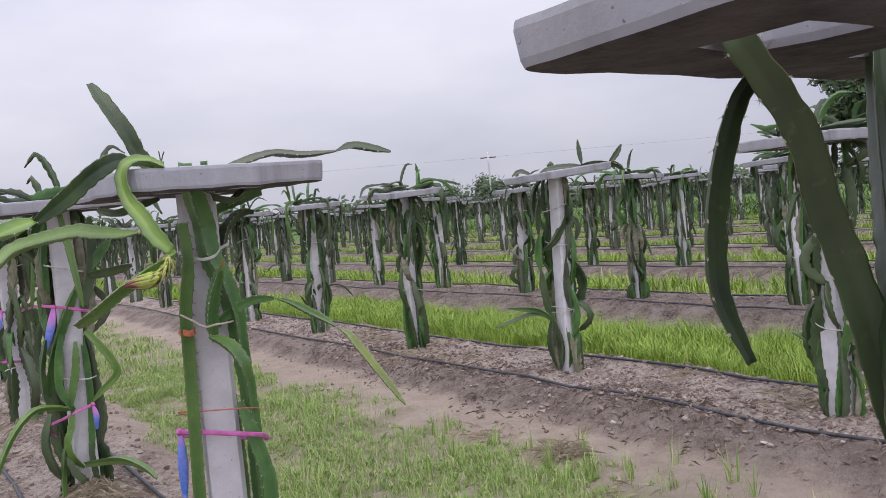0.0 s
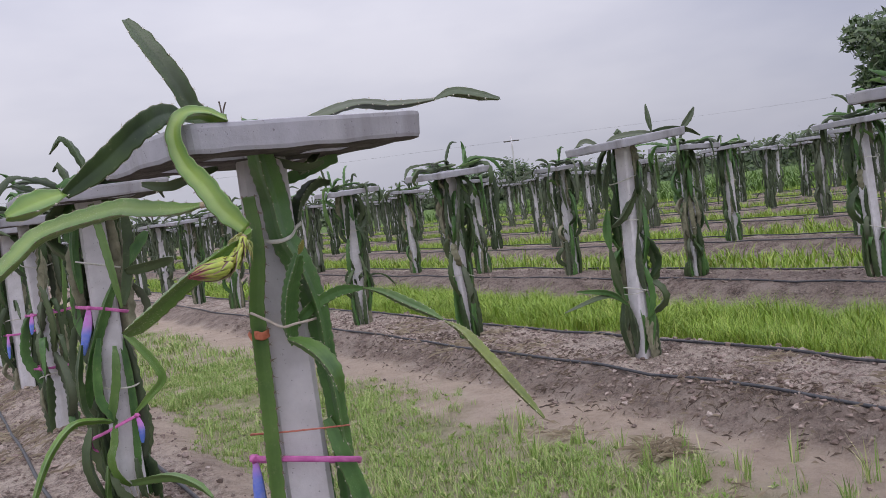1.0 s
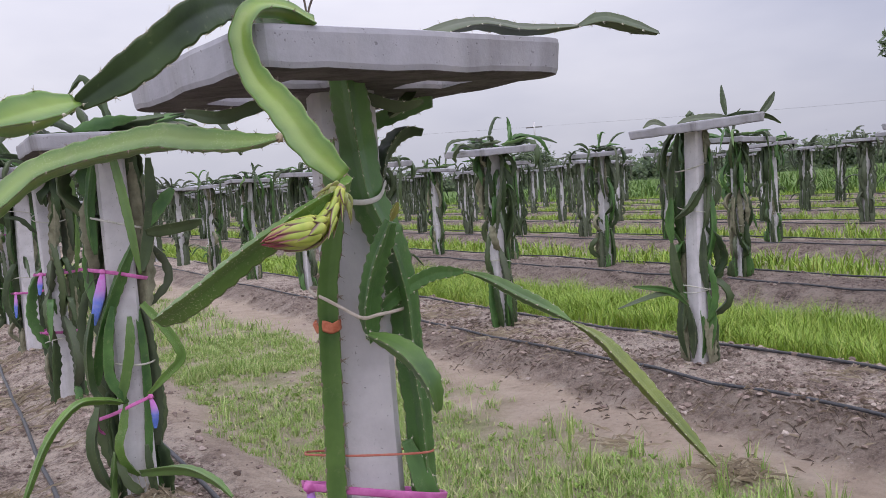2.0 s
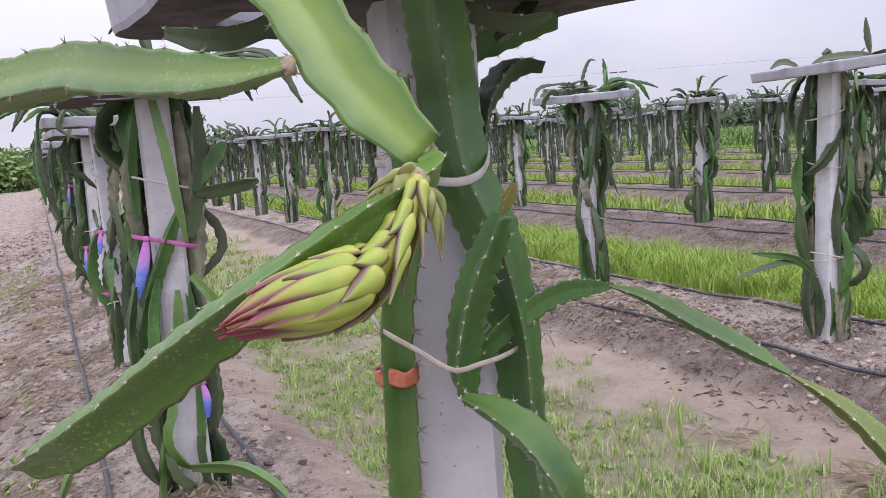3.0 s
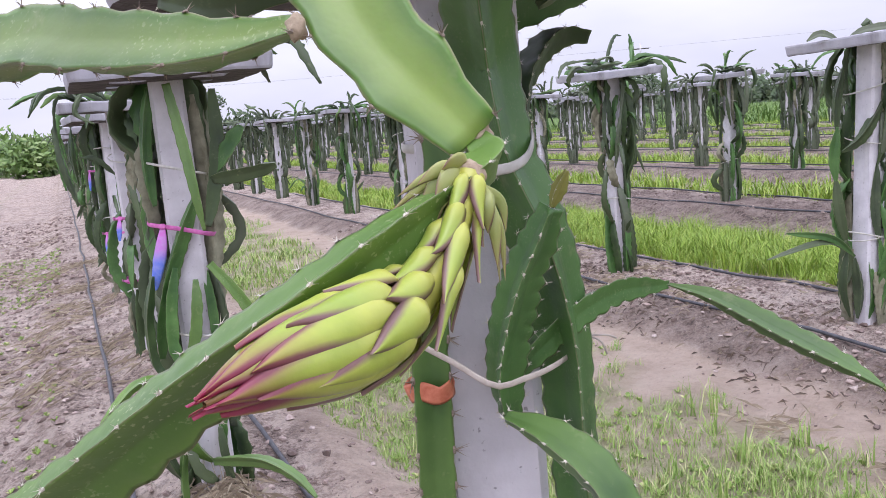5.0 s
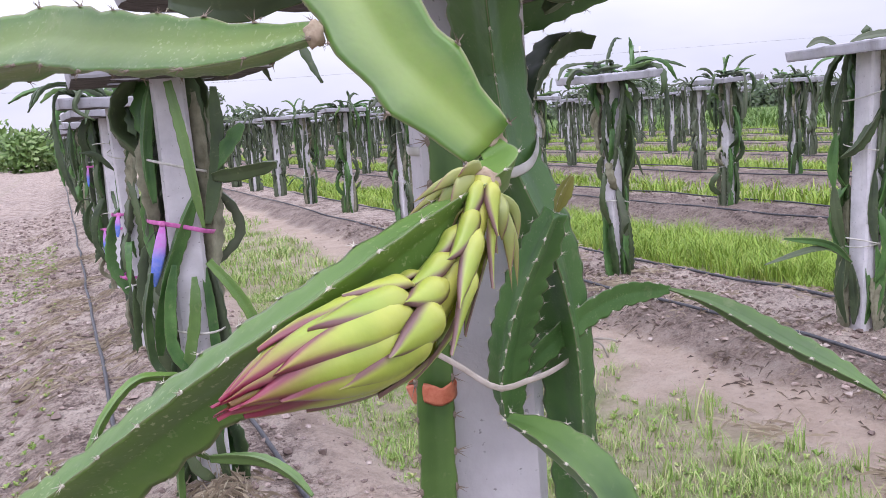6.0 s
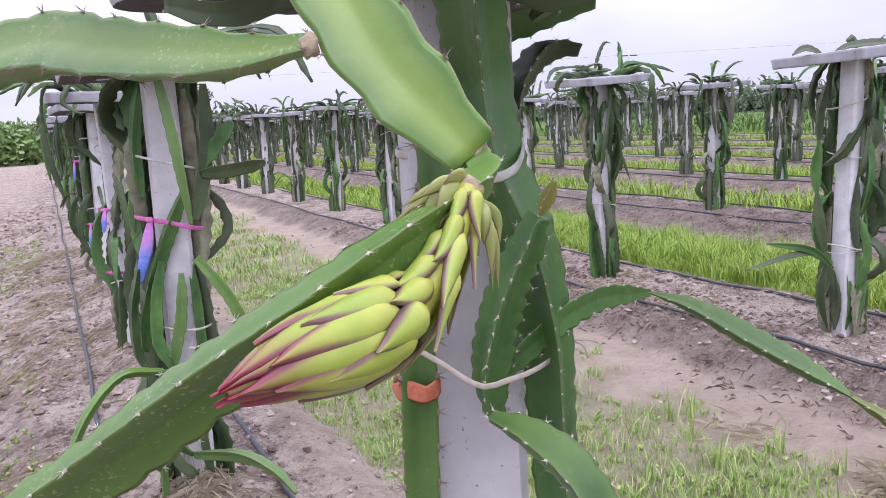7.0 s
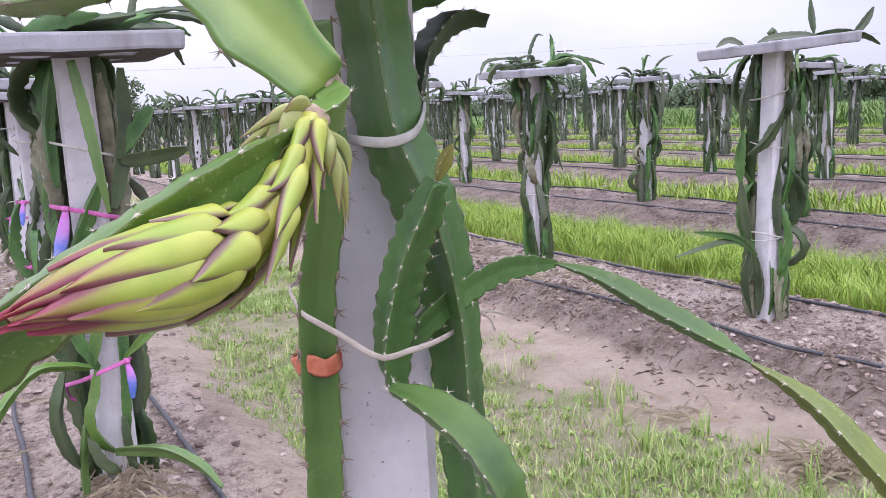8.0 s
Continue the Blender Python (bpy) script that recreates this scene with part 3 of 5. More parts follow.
NEAR_PLANTS, OWN = [], {}
FAR_PLANTS = [plant_far(100 + k) for k in range(7)]
rng = random.Random(4)
MAIN = (1.015, 2.549)
NEAR_POST = (1.027, 0.531)
FACING = {(0, 4.68): 262, (1, 4.82): 218, (2, 7.2): 215, (0, 8.94): 268, (3, 9.3): 215}
BARE_OF = {(0, 4.68): ("hang", "side"), (1, 4.82): ("side", "top", "hang")}
TILTS = {(1, 4.82): (-2.0, -5.0, -3), (1, 6.95): (1.0, -1.5, 4), (2, 7.2): (1.5, 1.5, 5)}
for k, rx in enumerate(ROWS_X):
    y = ROW_Y[k] - POST_STEP * math.floor((ROW_Y[k] + 1.8) / POST_STEP)
    while y < 64:
        d = math.hypot(rx - 0.5, y - 1.5)
        az = math.degrees(math.atan2(rx - 0.2, y - 0.2))
        own = k == 0 and y < 3.0
        if not own and (-12 < az < 80 or d < 4):
            x = rx + 0.06 * (rng.random() - 0.5) * (k > 1)
            turn = 90 * rng.randint(0, 3) + rng.uniform(-7, 7)
            bare = False
            if (k, round(y, 2)) in FACING:
                bare, turn = True, FACING[k, round(y, 2)]
            lean = [rng.uniform(-1.5, 1.5), rng.uniform(-1.5, 1.5), rng.uniform(-6, 6)]
            if (k, round(y, 2)) == (0, 4.68):
                lean = [0.0, 0.0, -8.0]
            m = pose(x, y, 0.165, *lean)
            tilt = TILTS.get((k, round(y, 2)), (rng.uniform(-3, 3), rng.uniform(-3, 3), rng.uniform(-8, 8)))
            make_post(SHAFTS[rng.randint(0, 2)], SLABS[rng.randint(0, 2)], m, tilt)
            pm = pose(x, y, 0.165, 0, 0, turn)
            if d < 16:
                if len(NEAR_PLANTS) < 14:
                    p = plant_near(len(NEAR_PLANTS), bare, BARE_OF.get((k, round(y, 2)), ()))
                    OWN[k, round(y, 2)] = p
                    p.matrix_world = pm
                    NEAR_PLANTS.append(p)
                elif k == 0:
                    copy_thing(OWN[0, 8.94 if rng.random() < 0.5 else 6.81], pose(x, y, 0.165, 0, 0, rng.uniform(245, 285)))
                else:
                    copy_thing(NEAR_PLANTS[rng.randint(3, 13)], pm)
            else:
                ob = tagged(new("dragon_fruit_plant", FAR_PLANTS[rng.randint(0, 6)]), "grey-green dragon fruit cactus massed round a distant post", "cactus plant", "dragon fruit plants")
                ob.matrix_world = pm
        y += POST_STEP if y < 14 else POST_STEP * (1 + 0.04 * (rng.random() - 0.5))

# drip hoses on both shoulders of every bed
for k, rx in enumerate(ROWS_X):
    for side in (-1, 1):
        r = random.Random(k * 2 + side)
        pts = []
        y = -6.0
        while y < 62:
            x = rx + side * (0.40 if k else 0.27) + 0.03 * (r.random() - 0.5)
            pts.append((x, y, 0.5 * (ground_z(x, y + 0.15) + ground_z(x, y - 0.15)) + 0.018))
            y += 0.45 if k < 4 and y < 14 else 1.5
        v, f = tube(pts, 0.0105, len(pts) * 2, 8)
        tagged(new("drip_hose", mesh("drip_hose", v, f, HOSE)), "black plastic drip irrigation hose lying along a bed", "hose", "drip hoses")


# ---------------------------------------------------------------- grass
def grass(name, spots, material, label):
    """Bent blades, three triangles each."""
    V, F = [], []
    for x, y, h, w, a, lean in spots:
        z = ground_z(x, y) - 0.005
        c, s = math.cos(a), math.sin(a)
        o = len(V)
        V += [(x - w * s, y + w * c, z), (x + w * s, y - w * c, z),
              (x + lean * 0.35 * c - w * 0.7 * s, y + lean * 0.35 * s + w * 0.7 * c, z + h * 0.6), (x + lean * 0.35 * c + w * 0.7 * s, y + lean * 0.35 * s - w * 0.7 * c, z + h * 0.6),
              (x + lean * c, y + lean * s, z + h)]
        F += [(o, o + 1, o + 3, o + 2), (o + 2, o + 3, o + 4)]
    return tagged(new(name, mesh(name, V, F, material, False)), label, "grass", kind="stuff")


r = random.Random(9)
patchy = lambda x, y: max(0.04, min(1.0, 0.68 + 1.4 * noise.noise((x * 1.5, y * 1.5, 5)) + 0.6 * noise.noise((x * 5, y * 5, 2))))
full = lambda x, y: max(0.25, min(1.0, 0.8 + 0.9 * noise.noise((x * 1.1, y * 1.1, 8))))
tall = lambda x, y: max(0.0, 2.2 * noise.noise((x * 2.3, y * 2.3, 15)) - 0.35)


def tufts(r, n, x0, x1, y0, y1, h, w, gate, blades_each, spread=0.018):
    """Clumps of blades that fan out from one root."""
    out = []
    for _ in range(n):
        x, y = r.uniform(x0, x1), r.uniform(y0, y1)
        if r.random() > turf_amount(x, y) * gate(x, y):
            continue
        size = h * r.uniform(0.5, 1.3) * (1.0 + 0.7 * noise.noise((x * 3.1, y * 3.1, 33)))
        for _ in range(r.randint(blades_each // 2, blades_each)):
            k = size * r.uniform(0.5, 1.1)
            out.append((x + r.gauss(0, spread), y + r.gauss(0, spread), k, w * r.uniform(0.7, 1.3), r.random() * 6.283, k * r.uniform(0.15, 1.25)))
    return out


grass("lane_grass", tufts(r, 32000, ROW_X0 + 0.3, ROW_X0 + 2.6, -2.5, 9, 0.055, 0.0018, patchy, 13), GRASS_NEAR, "short tufted lane grass over sandy soil")
grass("tall_grass", tufts(r, 6000, ROW_X0 + 0.3, ROW_X0 + 2.5, -2.5, 9, 0.15, 0.0020, tall, 8), GRASS_NEAR, "taller pale grass tufts with dry tips")
grass("lane_grass", tufts(r, 9000, ROW_X0 + 0.3, ROW_X0 + 2.4, 9, 30, 0.09, 0.005, patchy, 9, 0.04), GRASS_NEAR, "short green lane grass further along the row")
grass("lane_grass", tufts(r, 25000, ROW_X0 + ROW_STEP + 0.5, ROW_X0 + ROW_STEP + 2.6, -2.5, 13, 0.165, 0.0028, full, 13, 0.03), GRASS_FAR, "dense bright green lane grass between beds")
grass("lane_grass", tufts(r, 9000, ROW_X0 + ROW_STEP + 0.5, ROW_X0 + ROW_STEP + 2.6, 13, 40, 0.15, 0.008, full, 9, 0.05), GRASS_FAR, "dense bright green lane grass between beds")
for k in range(2, 8):
    grass("lane_grass", tufts(r, 7000, ROWS_X[k] + 0.3, ROWS_X[k] + 2.7, 1, 50, 0.19, 0.009, full, 9, 0.05), GRASS_FAR, "dense bright green lane grass between beds")
grass("crop_field", tufts(r, 7000, ROWS_X[-1] + 1.8, 48, 3, 48, 0.6, 0.03, full, 6, 0.2), GRASS_CROP, "deep green crop field beyond the last row")


def weeds(n, seed):
    """Low broad-leaved weeds, each leaf a folded blade."""
    r = random.Random(seed)
    V, F = [], []
    for _ in range(n):
        left = r.random() < 0.4
        x, y = (r.uniform(-1.5, 0.5), r.uniform(3, 14)) if left else (r.uniform(ROW_X0 + 0.4, ROW_X0 + 2.3), r.uniform(0.8, 9))
        g = patchy(x, y) * (1 if left else turf_amount(x, y))
        if r.random() > g:
            continue
        z, a0 = ground_z(x, y), r.random() * 6.283
        for k in range(r.randint(4, 7)):
            a, l, h = a0 + k * 1.1, r.uniform(0.010, 0.026), r.uniform(0.006, 0.025)
            c, s, w = math.cos(a), math.sin(a), 0.28
            o = len(V)
            V += [(x, y, z), (x + l * (0.55 * c - w * s), y + l * (0.55 * s + w * c), z + h), (x + l * c, y + l * s, z + h * 0.9), (x + l * (0.55 * c + w * s), y + l * (0.55 * s - w * c), z + h)]
            F += [(o, o + 2, o + 1), (o, o + 3, o + 2)]
    return tagged(new("low_weeds", mesh("low_weeds", V, F, GRASS_NEAR, False)), "low broad-leaved green weeds scattered on the lanes", "weeds", kind="stuff")


weeds(9000, 31)


# ---------------------------------------------------------------- soil clods, straw, weeds
def clods(n, seed):
    r = random.Random(seed)
    g = (1 + 5 ** 0.5) / 2
    ico = [(-1, g, 0), (1, g, 0), (-1, -g, 0), (1, -g, 0), (0, -1, g), (0, 1, g), (0, -1, -g), (0, 1, -g), (g, 0, -1), (g, 0, 1), (-g, 0, -1), (-g, 0, 1)]
    tri = [(0, 11, 5), (0, 5, 1), (0, 1, 7), (0, 7, 10), (0, 10, 11), (1, 5, 9), (5, 11, 4), (11, 10, 2), (10, 7, 6), (7, 1, 8), (3, 9, 4), (3, 4, 2), (3, 2, 6), (3, 6, 8), (3, 8, 9), (4, 9, 5), (2, 4, 11), (6, 2, 10), (8, 6, 7), (9, 8, 1)]
    V, F = [], []
    while len(V) < n * 12:
        k = r.choice((0, 0, 1, 1, 1, 2))
        x = ROWS_X[k] + r.gauss(0, 0.5)
        if r.random() < 0.12:
            x = r.uniform(-1.2, 4.2)
        lane = r.random() < 0.3
        if lane:
            x = r.uniform(-2.2, 0.7)
        y = r.uniform(0.3, 12) if r.random() < 0.75 else r.uniform(0.3, 5)
        if lane and y > 4:
            y = r.uniform(4, 20)
        if not lane and r.random() > 0.12 + max(0.6 * bed_amount(x), flank_amount(x, y)):
            continue
        size = (0.003 if lane else 0.004) + ((0.010 if y < 6 else 0.030) if lane else 0.020) * r.random() ** (4 if y < 6 else 3)
        z = ground_z(x, y) + size * 0.3
        o = len(V)
        sx, sy, sz = r.uniform(0.7, 1.5), r.uniform(0.7, 1.5), r.uniform(0.5, 0.9)
        for vx, vy, vz in ico:
            j = 0.42 * r.uniform(0.5, 1.4) * size
            V.append((x + vx * sx * j, y + vy * sy * j, z + vz * sz * j))
        F += [tuple(q + o for q in t) for t in tri]
    return tagged(new("soil_clods", mesh("soil_clods", V, F, CLOD, False)), "crumbled brown soil clods and pebbles on the beds", "soil", kind="stuff")


clods(34000, 3)


def straw(n, seed, places, label, size=1.0, material=None, pile=0.0):
    r = random.Random(seed)
    V, F = [], []
    for _ in range(n):
        cx, cy, rad = r.choice(places)
        x, y = r.gauss(cx, rad), r.gauss(cy, rad)
        a, l, w = r.random() * 6.283, r.uniform(0.05, 0.16) * size, r.uniform(0.0006, 0.0014)
        c, s = math.cos(a), math.sin(a)
        heap = pile * r.random()
        z0, z1 = ground_z(x, y) + 0.004 + heap, ground_z(x + l * c, y + l * s) + r.uniform(0.004, 0.03) + heap * 0.6
        o = len(V)
        V += [(x - w * s, y + w * c, z0), (x + w * s, y - w * c, z0), (x + l * c, y + l * s, z1), (x + l * 0.5 * c, y + l * 0.5 * s, (z0 + z1) / 2 + 0.012)]
        F += [(o, o + 1, o + 3), (o + 1, o + 2, o + 3), (o, o + 3, o + 2)]
    return tagged(new("dry_straw", mesh("dry_straw", V, F, material or STRAW, False)), label, "straw", kind="stuff")


STRAW = grass_material("straw", (0.20, 0.155, 0.11), (0.42, 0.35, 0.25), (0.55, 0.48, 0.36))
ROOT = grass_material("root_litter", (0.07, 0.05, 0.042), (0.20, 0.15, 0.11), (0.40, 0.33, 0.24))
rs = random.Random(12)
spots = [(1.03, 4.5, 0.12), (1.0, 6.7, 0.15), (2.9, 3.05, 0.12), (3.2, 4.3, 0.1), (2.6, 2.4, 0.1)] + [(4.46 + rs.gauss(0, 0.25), rs.uniform(2, 9), 0.12) for _ in range(14)] + [(rs.uniform(-1, 0.6), rs.uniform(3, 12), 0.12) for _ in range(12)]
spots += [(rs.uniform(0.35, 1.25), rs.uniform(2.6, 12), 0.10) for _ in range(26)] + [(rs.uniform(-1.8, 0.4), rs.uniform(6, 16), 0.2) for _ in range(16)]
straw(3800, 5, spots, "dry brown straw and root litter on the soil")
straw(1300, 6, [(rs.uniform(3.65, 4.25), rs.uniform(1.0, 8.5), 0.16) for _ in range(60)], "dark root bits and straw scattered on a hoed shoulder", 0.45, ROOT)
straw(170, 9, [(0.97, 4.53, 0.05), (1.03, 4.50, 0.06), (1.0, 4.56, 0.05)], "dry roots and straw heaped at the foot of a post", 0.9, STRAW, 0.03)
straw(420, 8, [(3.24, 3.60, 0.055), (3.20, 3.58, 0.045)], "small heap of pale dry straw beside the grass", 0.9, STRAW, 0.05)


# single tall weeds along the edge of the lane grass
WEEDS = [(3.29, 3.18), (3.17, 3.31), (3.53, 3.05), (3.20, 3.08), (3.22, 2.81), (3.38, 2.50), (3.05, 3.50), (2.92, 3.66), (3.12, 4.10), (3.02, 4.55)]
rw = random.Random(44)
spots = []
WEEDS += [(rw.uniform(2.5, 3.45), rw.uniform(1.6, 4.6)) for _ in range(34)]
for wx, wy in WEEDS:
    tall_one = rw.uniform(0.09, 0.24)
    for _ in range(rw.randint(10, 20)):
        h = tall_one * rw.uniform(0.3, 1.0)
        spots.append((wx + rw.gauss(0, 0.016), wy + rw.gauss(0, 0.016), h, rw.uniform(0.0022, 0.0042), rw.random() * 6.283, h * rw.uniform(0.08, 0.7)))
grass("tall_weeds", spots, GRASS_NEAR, "single tall green weeds with yellow tips on sand")


# ---------------------------------------------------------------- main plant, seen close
SPINE = plain_material("spine", (0.46, 0.42, 0.34), (0.82, 0.78, 0.68), 60, 0.6)
SPINE_DARK = plain_material("spine_brown", (0.13, 0.09, 0.07), (0.40, 0.33, 0.26), 60, 0.7)
NODE = plain_material("woody_node", (0.30, 0.22, 0.15), (0.55, 0.45, 0.33), 150, 0.85, 0.6, 0.002)
SHOOT_MAT = cactus_material("shoot_olive", (0.16, 0.17, 0.03), (0.27, 0.29, 0.06), (0.20, 0.16, 0.05), 0.45)
TAPE = plain_material("tape_orange", (0.50, 0.12, 0.06), (0.74, 0.28, 0.17), 90, 0.5, 0.5, 0.002)
PINK = plain_material("ribbon_pink", (0.50, 0.10, 0.34), (0.68, 0.20, 0.50), 50, 0.55, 0.4, 0.002)
RED = plain_material("string_red", (0.42, 0.10, 0.07), (0.60, 0.22, 0.16), 60, 0.7)
TWINE = plain_material("twine_buff", (0.45, 0.39, 0.33), (0.66, 0.59, 0.53), 70, 0.7, 0.5, 0.002)


def cloth_material():
    m = Mat("cloth_dyed", 0.8)
    c = m.ramp(m.attr("along"), [(0.0, (0.60, 0.14, 0.52)), (0.36, (0.52, 0.22, 0.62)), (0.55, (0.16, 0.22, 0.72)), (1.0, (0.08, 0.19, 0.66))])
    c = m.mix(m.band(m.noise(60, 4), 0.4, 0.7, 0, 0.35), c, (0.45, 0.42, 0.62))
    m.colour(c).bump(m.noise(45, 3), 0.5, 0.004)
    return m.mat


CLOTH = cloth_material()


def areole_mesh(seed, material, spread):
    """One woolly areole of unit size with a few spines; z points away from the rib, x along it."""
    r = random.Random(seed)
    V, F = [], []
    rings = ((1.3, 0.8, -0.25), (1.15, 0.7, 0.15), (0.6, 0.4, 0.42))
    for ax, ay, z in rings:
        for k in range(6):
            j = r.uniform(0.8, 1.2) * 0.26
            V.append((ax * j * math.cos(k * 1.0472), ay * j * math.sin(k * 1.0472), z * 0.26))
    V.append((0, 0, 0.14))
    for i in range(2):
        for k in range(6):
            j = (k + 1) % 6
            F.append((i * 6 + k, i * 6 + j, i * 6 + 6 + j, i * 6 + 6 + k))
    F += [(12 + k, 12 + (k + 1) % 6, 18) for k in range(6)]
    for _ in range(r.randint(3, 5)):
        d = Vector((r.uniform(-spread, spread), r.uniform(-spread, spread), r.uniform(0.45, 1.0))).normalized()
        e = d.orthogonal().normalized()
        g = d.cross(e)
        l, w, o = r.uniform(0.7, 1.3), 0.062, len(V)
        V += [e * w, (g * 0.86 - e * 0.5) * w, (-g * 0.86 - e * 0.5) * w, d * l]
        F += [(o, o + 1, o + 3), (o + 1, o + 2, o + 3), (o + 2, o, o + 3)]
    return mesh("areole", V, F, material, False)


AREOLES = [areole_mesh(300 + k, SPINE, 0.8) for k in range(6)]
AREOLES_DARK = [areole_mesh(310 + k, SPINE_DARK, 0.9) for k in range(6)]


def spines(tips, parent, size=0.006, seed=0, stock=None):
    """Woolly areoles with a few short spines, one on each swelling of a rib edge."""
    r = random.Random(seed)
    for p, out, tan in tips:
        x = (tan - out * tan.dot(out)).normalized()
        k = size * r.uniform(0.75, 1.2)
        ob = child("areole", r.choice(stock or AREOLES), parent)
        ob.matrix_local = Matrix.LocRotScale(p - out * k * 0.04, Matrix((x, out.cross(x), out)).transposed().to_quaternion(), (k, k, k))


def close_stem(name, plant, points, width, guide, material, widths, pitch=0.036, core=0.30, lift=None, twist=0.0, seed=1, label="", thorn=0.0065, crenate=0.13, stock=None):
    me, tips = stem_mesh(name, material, points, width, pitch, twist, guide, core=core, fine=True, seed=seed, widths=widths, lift=lift, crenate=crenate)
    ob = child(name, me, plant, label)
    if thorn:
        spines(tips, ob, thorn, seed, stock)
    return ob


def band(name, points, height, material, parent, label="", squash=0.3, n=60, up=(0, 0, 1)):
    v, f = tube(points, height / 2, n, 8, squash, up)
    return child(name, mesh(name, v, f, material), parent, label)


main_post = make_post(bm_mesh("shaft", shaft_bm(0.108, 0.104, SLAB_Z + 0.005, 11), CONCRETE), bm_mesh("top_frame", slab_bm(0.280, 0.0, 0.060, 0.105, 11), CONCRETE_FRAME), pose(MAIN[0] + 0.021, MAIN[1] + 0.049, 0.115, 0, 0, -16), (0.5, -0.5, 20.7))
tagged(main_post, "pale grey concrete post with a square top frame")

CLIMB_LEFT = [(0.965, 2.516, 1.436), (0.966, 2.508, 1.323), (0.954, 2.533, 1.198), (0.953, 2.541, 1.098), (0.952, 2.547, 0.994), (0.945, 2.560, 0.657)]
CLIMB_THICK = [(1.027, 2.531, 1.487), (1.021, 2.511, 1.426), (1.021, 2.502, 1.381), (1.024, 2.492, 1.337), (1.042, 2.483, 1.286), (1.066, 2.493, 1.225), (1.084, 2.505, 1.160), (1.090, 2.510, 1.088), (1.096, 2.516, 1.014), (1.104, 2.518, 0.930)]
BRANCH_UP = [(1.015, 2.503, 1.101), (1.007, 2.493, 1.143), (1.007, 2.478, 1.188), (1.011, 2.456, 1.237), (1.019, 2.439, 1.271), (1.025, 2.425, 1.299)]
SHOOT = [(1.025, 2.424, 1.300), (1.029, 2.420, 1.313), (1.035, 2.414, 1.329)]
BROAD = [(0.990, 2.463, 1.119), (1.009, 2.432, 1.108), (1.026, 2.401, 1.089), (1.037, 2.379, 1.065), (1.046, 2.368, 1.037), (1.055, 2.373, 0.999)]
LOWER = [(1.083, 2.536, 0.908), (1.098, 2.509, 0.831), (1.119, 2.489, 0.733), (1.127, 2.479, 0.660)]
ARCH = [(1.027, 2.505, 1.145), (1.056, 2.499, 1.168), (1.099, 2.502, 1.189), (1.148, 2.505, 1.200), (1.207, 2.506, 1.195)]
ARCH2 = [(1.207, 2.506, 1.195), (1.241, 2.477, 1.179), (1.276, 2.434, 1.149), (1.303, 2.384, 1.123), (1.317, 2.349, 1.105)]
ARCH3 = [(1.325, 2.356, 1.101), (1.330, 2.302, 1.082), (1.332, 2.248, 1.049), (1.379, 2.107, 0.899)]
HANG = [(0.925, 2.325, 1.576), (0.871, 2.312, 1.577), (0.830, 2.309, 1.593), (0.788, 2.300, 1.588), (0.766, 2.293, 1.552), (0.771, 2.270, 1.498), (0.789, 2.225, 1.451), (0.802, 2.195, 1.410), (0.816, 2.175, 1.385), (0.827, 2.162, 1.368)]
LEFT = [(0.770, 2.206, 1.420), (0.747, 2.235, 1.417), (0.724, 2.266, 1.419), (0.694, 2.309, 1.425), (0.658, 2.366, 1.432), (0.548, 2.453, 1.409), (0.484, 2.430, 1.364), (0.405, 2.415, 1.302), (0.340, 2.393, 1.241)]
BUDSTEM = [(0.814, 2.147, 1.352), (0.790, 2.138, 1.344), (0.763, 2.134, 1.331), (0.741, 2.136, 1.318), (0.721, 2.144, 1.305), (0.701, 2.154, 1.291), (0.681, 2.166, 1.275), (0.661, 2.180, 1.258), (0.643, 2.192, 1.244), (0.630, 2.209, 1.233), (0.616, 2.223, 1.224)]
SPRIG = [(1.100, 2.383, 1.587), (1.197, 2.395, 1.610), (1.286, 2.387, 1.602), (1.375, 2.355, 1.603)]
SPRIG2 = [(1.375, 2.355, 1.603), (1.436, 2.353, 1.619), (1.547, 2.336, 1.594)]
DARKUP = [(0.847, 2.425, 1.609), (0.819, 2.423, 1.670), (0.786, 2.447, 1.741), (0.759, 2.492, 1.811)]
STUB = [(1.085, 2.585, 1.330), (1.117, 2.611, 1.403), (1.139, 2.626, 1.426), (1.166, 2.639, 1.448), (1.198, 2.649, 1.459), (1.227, 2.646, 1.456)]
ARM = [(1.093, 2.632, 1.467), (1.120, 2.644, 1.479), (1.170, 2.656, 1.493), (1.221, 2.668, 1.508), (1.265, 2.672, 1.520)]
BUDAXIS = [(0.813, 2.141, 1.356), (0.805, 2.137, 1.343), (0.794, 2.132, 1.328), (0.774, 2.125, 1.314), (0.749, 2.115, 1.309), (0.722, 2.103, 1.308), (0.700, 2.090, 1.306)]
NEAR_THICK = [(0.889, 0.699, 1.563), (0.892, 0.683, 1.53), (0.912, 0.674, 1.497), (0.937, 0.667, 1.462), (0.956, 0.664, 1.426), (0.969, 0.665, 1.388), (0.987, 0.662, 1.348), (1.003, 0.655, 1.297), (1.014, 0.643, 1.225)]
NEAR_THIN = [(1.070, 0.779, 1.526), (1.018, 0.777, 1.487), (0.989, 0.781, 1.421), (0.977, 0.785, 1.352), (0.975, 0.782, 1.288), (0.995, 0.765, 1.219)]
WEST = [(0.830, 2.396, 1.593), (0.766, 2.333, 1.599), (0.694, 2.267, 1.567), (0.625, 2.236, 1.513), (0.554, 2.207, 1.462)]
WEST2 = [(0.554, 2.207, 1.462), (0.515, 2.183, 1.449), (0.464, 2.143, 1.433)]
